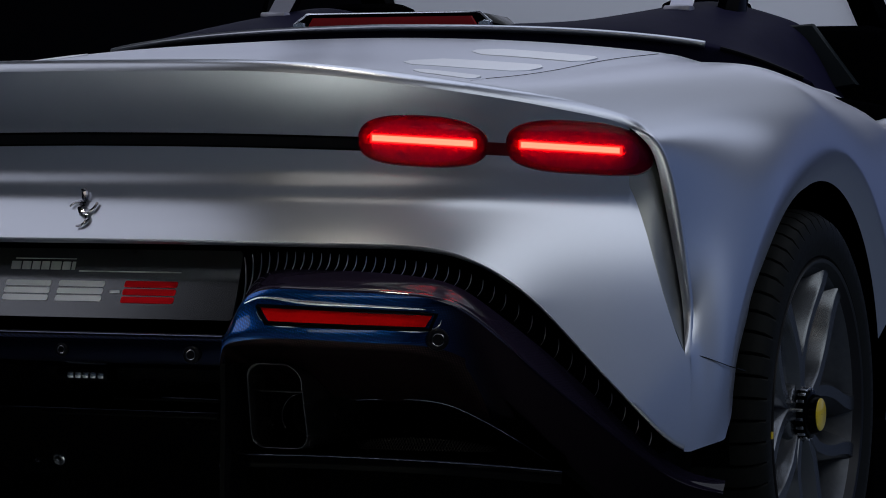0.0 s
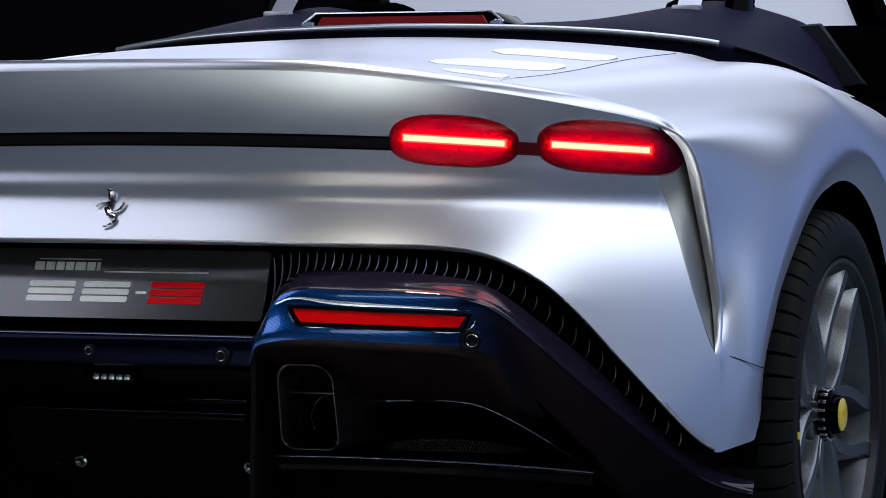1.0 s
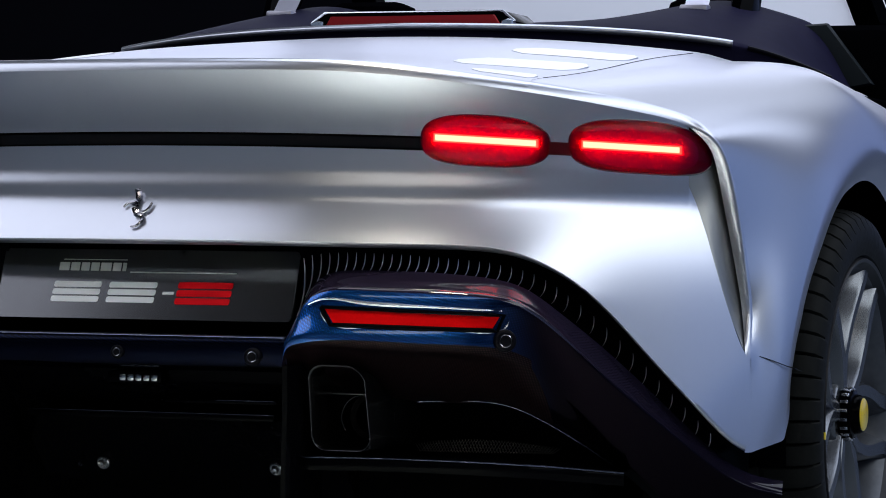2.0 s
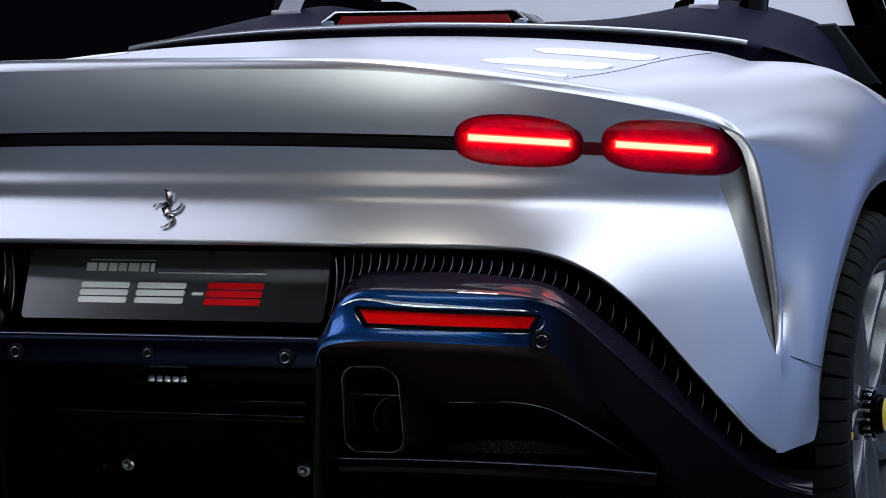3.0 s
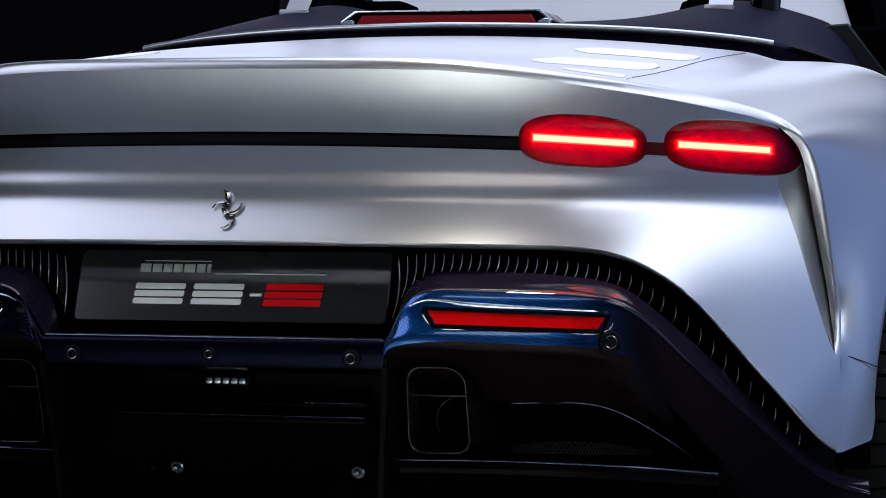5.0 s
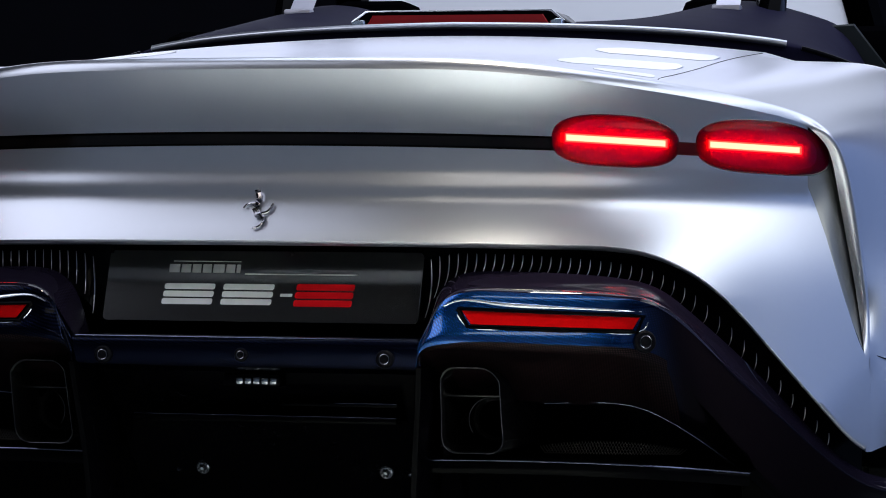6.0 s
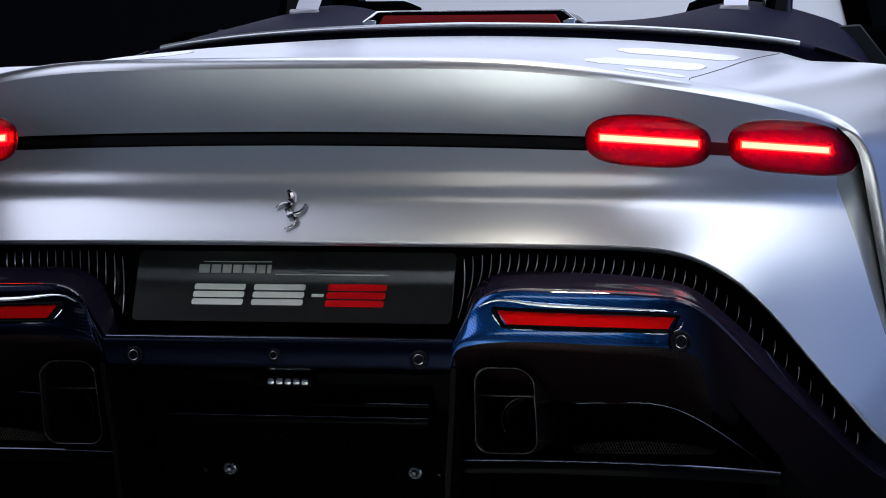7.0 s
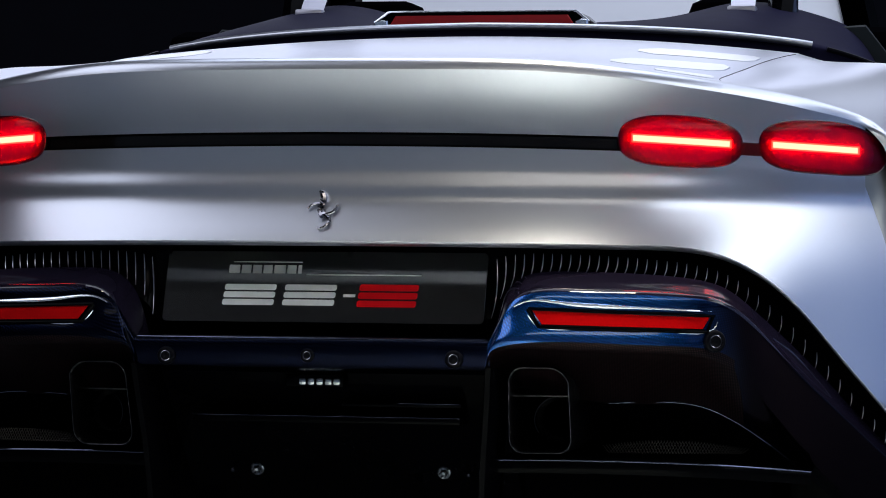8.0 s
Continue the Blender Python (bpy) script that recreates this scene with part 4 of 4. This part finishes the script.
# White bars and red bars; grey bars above for the small script.
for x0, x1 in ((-0.156, -0.139), (-0.136, -0.121), (-0.118, -0.104), (-0.101, -0.087), (-0.084, -0.066), (-0.063, -0.049), (-0.046, -0.040)):
    mark(x0, x1, 0.570, 0.583, GREY, 0.001)
mark(-0.150, -0.040, 0.5868, 0.5882, GREY, 0.0005)
mark(-0.032, 0.150, 0.5675, 0.5695, GREY, 0.0005)


def three_bars(x0, x1, z0, z1, mat):
    """Three plain bars, one above the other."""
    h = (z1 - z0) / 3
    for k in range(3):
        mark(x0, x1, z0 + h * k + 0.0012, z0 + h * (k + 1) - 0.0012, mat, 0.003, 0.1)


three_bars(-0.163, -0.081, 0.520, 0.5545, WHITE)
three_bars(-0.067, 0.015, 0.520, 0.5545, WHITE)
mark(0.027, 0.046, 0.5345, 0.5390, WHITE, 0.0005, 0.12)
three_bars(0.051, 0.144, 0.5185, 0.5555, RED)

# ---- emblem on the fascia: a plain upright chrome mark ----
strokes = []
for pts, r0, r1 in (
    (((0.006, 0.697), (0.010, 0.684), (0.006, 0.671), (0.012, 0.658)), 0.0052, 0.0066),
    (((0.006, 0.677), (-0.008, 0.675), (-0.014, 0.669)), 0.0032, 0.0016),
    (((0.012, 0.660), (0.022, 0.650), (0.013, 0.640), (0.005, 0.639)), 0.0045, 0.0016),
    (((0.012, 0.660), (0.026, 0.664), (0.033, 0.676)), 0.0036, 0.0020),
):
    p = spline([(x, float(tail_skin(x, z)) - 0.005, z) for x, z in pts], np.linspace(0, 1, 9))
    strokes.append(tube(p, np.linspace(r0, r1, 9), 8, 0.9))
part("emblem", join(*strokes), MARK, car, "small polished chrome emblem on the fascia")

# ---- under the plate ----
slope_panel = box(-0.27, 0.27, 0.03, 0.10, 0.16, 0.43, 0.004)
slope_panel = [(x, y + 0.95 * (0.43 - z), z) for x, y, z in slope_panel[0]], slope_panel[1]
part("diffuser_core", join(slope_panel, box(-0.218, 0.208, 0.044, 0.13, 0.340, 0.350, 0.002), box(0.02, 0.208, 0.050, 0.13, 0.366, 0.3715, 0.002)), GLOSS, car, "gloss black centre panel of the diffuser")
# Thin bright rods put in for the highlights on the panel's edges.
for x0, x1, z in ((-0.218, 0.208, 0.3505), (0.11, 0.208, 0.372)):
    part("panel_highlight", tube([(x, 0.045, z) for x in np.linspace(x0, x1, 12)], 0.0005, 6), EDGE, car)
holder = part("plate_light", join(box(-0.058, 0.034, 0.004, 0.04, 0.396, 0.416, 0.004)), GLOSS, car, "small clear plate lamp under the carbon bar")
for k in range(5):
    x = -0.036 + 0.0135 * k
    part("lamp_facet", box(x, x + 0.0115, 0.000, 0.012, 0.3995, 0.4105, 0.003), CRYSTAL, holder)
for side in (1, -1):
    strake = [(0.276, -0.072, 0.432), (0.272, -0.060, 0.38), (0.265, -0.045, 0.31), (0.258, -0.03, 0.20)]
    rows = [[(x + dx, y + dy, z) for x, y, z in strake] for dx, dy in ((0.004, 0.14), (0.008, 0.006), (0.004, -0.004), (-0.004, -0.004), (-0.008, 0.006), (-0.004, 0.14))]
    s = grid(loft(rows[:3], 12, 6))
    s = join(s, grid(loft(rows[2:4], 12, 2)), grid(loft(rows[3:], 12, 6)))
    part("strake", s if side > 0 else mirror(s), GLOSS, car, "dark carbon strake beside the centre panel", 60)
    bolt = part("fixing_bolt", turned(join(ring_shape(0.0072, 0.0110, 0.003, 12), ring_shape(0.0028, 0.0078, 0.010, 6), disc(0.0034, -0.005, 6)), Matrix.Translation((0.152 * side, 0.186, 0.259)) @ Matrix.Rotation(0.35, 4, "X")), CRYSTAL, car, "bright faceted steel bolt in the diffuser", 15)
    clip = turned(join(ring_shape(0.0015, 0.004, 0.004, 10), disc(0.002, -0.002, 10)), Matrix.Translation((0.192 * side, 0.185, 0.256)))
    part("fixing_clip", clip, MARK, bolt)
    # exhaust outlet
    o = rounded(0.298, 0.394, 0.302, 0.434, 0.022, 7)
    o = [(x + 0.04 * (z - 0.368) - 0.012 * max(0.0, (z - 0.40) / 0.034) * (x > 0.34), z) for x, z in o]
    mid = np.mean(o, 0)
    rows = []
    for scale, y in ((1.0, 0.20), (1.0, -0.030), (0.985, -0.036), (0.955, -0.034), (0.94, -0.02), (0.92, 0.19)):
        rows.append([(mid[0] + (x - mid[0]) * scale, y + (0.28 * (0.400 - z) if y < 0.1 else 0.0), mid[1] + (z - mid[1]) * scale) for x, z in o])
    s = grid(rows, True)
    ex = part("exhaust_outlet", s if side > 0 else mirror(s), EXHAUST, car, "black rounded exhaust outlet")
    lip = tube([(mid[0] + (x - mid[0]) * 0.985, -0.0365 + 0.28 * (0.400 - z), mid[1] + (z - mid[1]) * 0.985) for x, z in o + o[:1]], 0.0006, 6)
    part("outlet_lip", lip if side > 0 else mirror(lip), OUTLET, ex)
    bar = join(box(0.299, 0.386, 0.004, 0.03, 0.3875, 0.3905, 0.001))
    part("divider", bar if side > 0 else mirror(bar), EXHAUST, ex)
    pipe = turned(join(ring_shape(0.031, 0.035, 0.004, 32)), Matrix.Translation((0.356, 0.08, 0.352)))
    part("pipe", pipe if side > 0 else mirror(pipe), EXHAUST, ex)
    arc = tube([(0.361 + 0.034 * math.cos(a), 0.030, 0.352 + 0.034 * math.sin(a)) for a in np.radians(np.linspace(95, 215, 24))], 0.0006, 6)
    part("pipe_rim", arc if side > 0 else mirror(arc), OUTLET, ex)
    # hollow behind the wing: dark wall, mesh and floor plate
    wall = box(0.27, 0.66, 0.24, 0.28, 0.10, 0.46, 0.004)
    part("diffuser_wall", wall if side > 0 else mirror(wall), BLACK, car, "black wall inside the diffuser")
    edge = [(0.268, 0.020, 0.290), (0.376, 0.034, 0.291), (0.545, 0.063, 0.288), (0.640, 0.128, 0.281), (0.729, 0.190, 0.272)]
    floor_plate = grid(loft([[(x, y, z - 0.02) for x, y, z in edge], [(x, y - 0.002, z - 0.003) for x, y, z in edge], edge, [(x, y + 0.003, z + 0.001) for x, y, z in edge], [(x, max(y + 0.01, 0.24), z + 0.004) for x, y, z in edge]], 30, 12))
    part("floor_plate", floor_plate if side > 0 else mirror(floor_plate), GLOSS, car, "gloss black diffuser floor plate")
    edge_rod = tube(spline([(x, y - 0.002, z) for x, y, z in edge], np.linspace(0, 1, 30)), 0.0013, 6)
    part("plate_edge", edge_rod if side > 0 else mirror(edge_rod), EDGE, car)
    trim_line = tube(spline([(0.433, 0.074, 0.377), (0.567, 0.104, 0.374), (0.607, 0.122, 0.357), (0.650, 0.165, 0.326), (0.700, 0.225, 0.281)], np.linspace(0, 1, 30)), 0.0012, 6)
    part("seam", trim_line if side > 0 else mirror(trim_line), EDGE, car)
    # heat-guard mesh: crossing wires in a curved opening
    wires = []
    for k in range(44):
        x = 0.43 + k * 0.0046
        top = 0.306 + 0.014 * math.sin(math.pi * min(1, (x - 0.40) / 0.24))
        y = 0.10 + 0.05 * ((x - 0.43) / 0.2) ** 2
        for lean in (0.010, -0.010):
            wires.append(tube([(x, y, 0.300), (x + lean, y + 0.004, top)], 0.0005, 4))
    s = join(*wires)
    part("guard_mesh", s if side > 0 else mirror(s), MESH, car, "fine metal mesh inside the diffuser")

# ---- dark inner body ----
core = join(box(-0.60, 0.60, 0.30, 3.2, 0.16, 0.84, 0.02), box(-0.57, 0.57, 0.16, 0.34, 0.44, 0.83, 0.01), box(-0.40, 0.40, 0.06, 0.2, 0.45, 0.85, 0.01), box(-0.58, 0.58, 0.9, 1.6, 0.80, 0.93, 0.01))
part("chassis", core, BLACK, car, "black inner body under the skin")

# ---- cover behind the seats ----
COVER_X = np.linspace(-0.80, 0.80, 121)


def cover_rear(x):
    return 1.125 + 0.18 * np.asarray(x) ** 2


def cover_place(f):
    ax = np.abs(COVER_X)
    z0 = smooth1([0, 0.35, 0.556, 0.622, 0.70, 0.80], [1.030, 1.021, 1.004, 0.994, 0.972, 0.930], ax)
    z1 = smooth1([0, 0.186, 0.294, 0.353, 0.42, 0.472, 0.53, 0.588, 0.63, 0.67, 0.71, 0.80], [1.080, 1.085, 1.098, 1.113, 1.122, 1.118, 1.104, 1.086, 1.066, 1.020, 0.945, 0.82], ax)
    y = cover_rear(COVER_X) + (1.75 - cover_rear(COVER_X)) * f
    return np.stack([COVER_X, y, z0 + (z1 - z0) * f**0.8], -1)


cover_rows = [cover_place(0) + np.array((0, dy, dz)) for dy, dz in ((0.010, -0.09), (0.002, -0.012), (-0.002, -0.004))] + [cover_place(f) for f in np.linspace(0, 1, 25)]
cover_rows += [cover_rows[-1] + np.array((0, 0.02, -0.02)), cover_rows[-1] + np.array((0, 0.03, -0.25))]
cover = part("rear_cover", grid(cover_rows), TONNEAU, car, "dark carbon cover with two humps behind the seats", 60)
edge = cover_place(0)[np.abs(COVER_X) < 0.622]
part("cover_trim", tube(edge + np.array((0, -0.006, 0.0005)), 0.0068, 10), SILVER, cover, "bright edge trim")

for side in (1, -1):
    rest = cover_place(0)[(COVER_X > 0.634) & (COVER_X < 0.79)] + np.array((0, -0.004, -0.001))
    s = tube(rest, 0.0045, 8)
    part("side_trim", s if side > 0 else mirror(s), RING, cover, "dark edge trim")
BRAKE = [(-0.207, 1.041), (-0.180, 1.0605), (0.178, 1.0605), (0.202, 1.041), (0.190, 1.033), (-0.194, 1.033)]
lamp_box = part("brake_light", prism(BRAKE, 1.160, 1.30, 0.006), GLOSS, car, "high brake light in a dark housing with a bright rim")
part("lens", prism([(-0.176, 1.037), (-0.166, 1.0535), (0.163, 1.0535), (0.174, 1.037)], 1.1572, 1.166, 0.002), BRAKE_RED, lamp_box, "unlit dark red brake lens")
rim_line = np.array([(x, 1.163, z) for x, z in BRAKE[:4]])
rim_line = np.concatenate([rim_line[i] + (rim_line[i + 1] - rim_line[i]) * np.linspace(0, 1, 10)[:, None] for i in range(3)])
part("rim", tube(rim_line[[k for k in range(30) if k not in (10, 20)]], 0.0026, 8), LIP, lamp_box, "thin bright rim")
for x0, x1 in ((-0.206, -0.180), (0.178, 0.201)):
    part("end_cap", prism([(x0, 1.036), (x0, 1.041), ((x0 + x1) / 2, 1.046), (x1, 1.044), (x1, 1.035)], 1.152, 1.170, 0.002), LIP, lamp_box, "bright pointed end")

for side in (1, -1):
    leg = [(0.500, 1.66, 1.05), (0.492, 1.72, 1.16), (0.44, 1.78, 1.30)]
    s = join(tube(spline(leg, np.linspace(0, 1, 8)), 0.030, 8, 1.4))
    hoop = part("roll_hoop", s if side > 0 else mirror(s), GLOSS, car, "dark roll hoop behind the seat")
    plate_rows = [[(x, y, z) for x, y, z in ((x0, 1.555, 1.088), (x0 - 0.006, 1.62, 1.16), (x0 - 0.03, 1.72, 1.30))] for x0 in (0.412, 0.414, 0.458, 0.460)]
    s = join(grid(loft(plate_rows, 8, 6)), box(0.408, 0.464, 1.535, 1.565, 1.078, 1.098, 0.004))
    part("strut", s if side > 0 else mirror(s), STRUT, hoop, "pale flat metal strut")
    part("head_rest", box(*sorted((0.28 * side, 0.47 * side)), 1.84, 1.96, 0.95, 1.140, 0.035), BLACK, car, "black seat head rest")

part("dashboard", box(-0.60, 0.60, 1.86, 2.55, 0.6, 1.082, 0.03), BLACK, car, "black cabin edge ahead of the seats")
# Windscreen, raked, with its frame.
WX = np.linspace(-0.56, 0.56, 25)
glass = []
for t in np.linspace(0, 1, 9):
    glass.append(np.stack([WX * (1 - 0.06 * t), 2.62 - 0.45 * t + 0.10 * (1 - (WX / 0.56) ** 2), np.full_like(WX, 0.98 + 0.36 * t)], -1))
screen = part("windscreen", grid(glass), SCREEN, car, "pale translucent windscreen in place of the bright hall seen through it")
for side in (1, -1):
    pillar = spline([(0.60 * side, 2.66, 0.96), (0.575 * side, 2.40, 1.16), (0.55 * side, 2.16, 1.35)], np.linspace(0, 1, 8))
    part("pillar", tube(pillar, 0.040, 8), GLOSS, screen)
    s = prism([(0.60, 1.066), (0.662, 1.07), (0.755, 0.95), (0.672, 0.935)], 1.690, 1.712, 0.004)
    part("quarter_window", s if side > 0 else mirror(s), QUARTER, car, "dark tinted quarter window beside the cover")
    s = box(0.61, 0.80, 1.72, 2.7, 0.80, 1.07, 0.04)
    part("door_top", s if side > 0 else mirror(s), BLACK, car, "black upper edge of the door")
    # flank ahead of the wheel, past the dark intake
    door_lines = [[(0.86, 1.40, 0.875), (0.90, 1.5, 0.870), (0.90, 2.0, 0.87), (0.88, 2.6, 0.87)], [(0.905, 1.34, 0.84), (0.942, 1.5, 0.830), (0.945, 2.0, 0.83), (0.92, 2.6, 0.83)], [(0.925, 1.32, 0.74), (0.965, 1.5, 0.70), (0.965, 2.0, 0.68), (0.94, 2.6, 0.68)], [(0.92, 1.34, 0.30), (0.94, 1.5, 0.25), (0.94, 2.0, 0.25), (0.92, 2.6, 0.25)]]
    s = grid(loft(door_lines, 20, 20))
    part("door", s if side > 0 else mirror(s), SILVER, car, "silver door ahead of the side intake")
    s = join(box(0.55, 0.88, 1.1, 1.5, 0.2, 0.90, 0.02), box(0.55, 0.93, 1.25, 3.2, 0.06, 0.32, 0.02))
    part("side_intake", s if side > 0 else mirror(s), BLACK, car, "black side intake behind the door")

# ---- rear wheels ----
TYRE = [(0.258, -0.020), (0.268, -0.006), (0.290, 0.0), (0.312, -0.001), (0.330, -0.010), (0.3405, -0.026), (0.3445, -0.045), (0.3455, -0.075), (0.3455, -0.085), (0.3395, -0.087), (0.3395, -0.095), (0.3455, -0.097), (0.3455, -0.148), (0.3395, -0.150), (0.3395, -0.160), (0.3455, -0.162), (0.3455, -0.215), (0.3395, -0.217), (0.3395, -0.227), (0.3445, -0.230), (0.3405, -0.280), (0.330, -0.296), (0.290, -0.305), (0.258, -0.290)]


def tread(k, rows):
    if k % 12:
        return rows
    return [(r - 0.011 if r > 0.329 and x > -0.15 else r, x) for r, x in rows]


def spoke_leg(a0, a1, w0, w1, lift=0.0):
    """One leg of a forked spoke from the hub to the rim, with a sloped face."""
    rings = []
    for t in np.linspace(0, 1, 9):
        r = 0.046 + (0.258 - 0.046) * t
        a = a0 + (a1 - a0) * min(1.0, max(0.0, (t - 0.22) / 0.6)) ** 0.85
        w = w0 + (w1 - w0) * t
        face = -0.034 + lift + 0.018 * t**1.6
        c, s = math.cos(a), math.sin(a)
        ring = []
        for off, x in ((-w, face - 0.058), (-0.46 * w, face - 0.005), (-0.34 * w, face), (0.34 * w, face), (0.46 * w, face - 0.005), (w, face - 0.058)):
            ring.append((x, r * c - off * s, r * s + off * c))
        rings.append(ring)
    v, f = grid(rings, True)
    return v, f + [(5, 4, 3, 2, 1, 0)]


def build_wheel():
    wheel = new("wheel")
    wheel.parent = car
    part("tyre", revolve(TYRE, 58 * 12, tread), RUBBER, wheel, "black road tyre with shoulder grooves", 35)
    part("rim", revolve([(0.262, -0.022), (0.2645, -0.010), (0.2615, -0.004), (0.256, -0.006), (0.248, -0.020)], 72), FLANGE, wheel, "grey rim with forked spokes")
    part("barrel", revolve([(0.248, -0.020), (0.236, -0.040), (0.226, -0.10), (0.224, -0.27)], 72), BARREL, wheel, "dark inner barrel")
    for k in range(5):
        a = radians(72 * k + 101)
        part("spoke", join(spoke_leg(a - 0.10, a - 0.46, 0.026, 0.034), spoke_leg(a + 0.10, a + 0.46, 0.026, 0.034, 0.0015)), ALLOY, wheel)
    part("hub", revolve([(0.001, -0.036), (0.056, -0.040), (0.060, -0.046), (0.060, -0.11)], 40), ALLOY, wheel)
    part("centre_nut", revolve([(0.020, -0.004), (0.030, -0.004), (0.033, -0.010), (0.034, -0.017), (0.041, -0.019), (0.043, -0.040)], 36, lambda k, rows: [(r * (0.93 if k % 3 == 0 and x < -0.0175 else 1), x) for r, x in rows]), GLOSS, wheel, "black toothed centre nut")
    for k in range(18):
        t = 2 * math.pi * k / 18
        tooth = turned(box(-0.035, -0.022, -0.003, 0.003, 0.039, 0.0455, 0.0012), Matrix.Rotation(t, 4, "X"))
        part("tooth", tooth, CHROME, wheel)
    part("cap", revolve([(0.001, -0.0015), (0.025, -0.0015), (0.0275, -0.003), (0.0285, -0.006)], 32), YELLOW, wheel, "round yellow hub cap")
    part("brake_disc", revolve([(0.10, -0.115), (0.195, -0.115), (0.197, -0.118), (0.197, -0.145), (0.10, -0.145)], 64), STEEL, wheel, "steel brake disc")
    part("wheel_back", revolve([(0.001, -0.18), (0.222, -0.18)], 48), BLACK, wheel)
    part("tyre_mark", box(-0.004, 0.0015, -0.286, -0.278, -0.030, -0.018, 0.001), YELLOW, wheel)
    tagged(wheel, "rear wheel with grey forked spokes and yellow hub cap")
    return wheel


wheel = build_wheel()
wheel.matrix_basis = Matrix.Translation((HUB.x + 0.004, HUB.y, HUB.z))
copy_thing(wheel, pose(-HUB.x - 0.004, HUB.y, HUB.z, 0, 0, 180))

for side in (1, -1):
    rows = []
    for x in (0.60, 0.75, 0.90, 0.925):
        rows.append([arch(x, d, 0.405) for d in range(-20, 196, 6)])
    s = grid(rows)
    cap = [arch(0.60, d, 0.405) for d in range(-20, 196, 6)]
    s = join(s, (cap, [tuple(range(len(cap)))]))
    part("wheel_liner", s if side > 0 else mirror(s), BLACK, car, "black wheel arch liner")
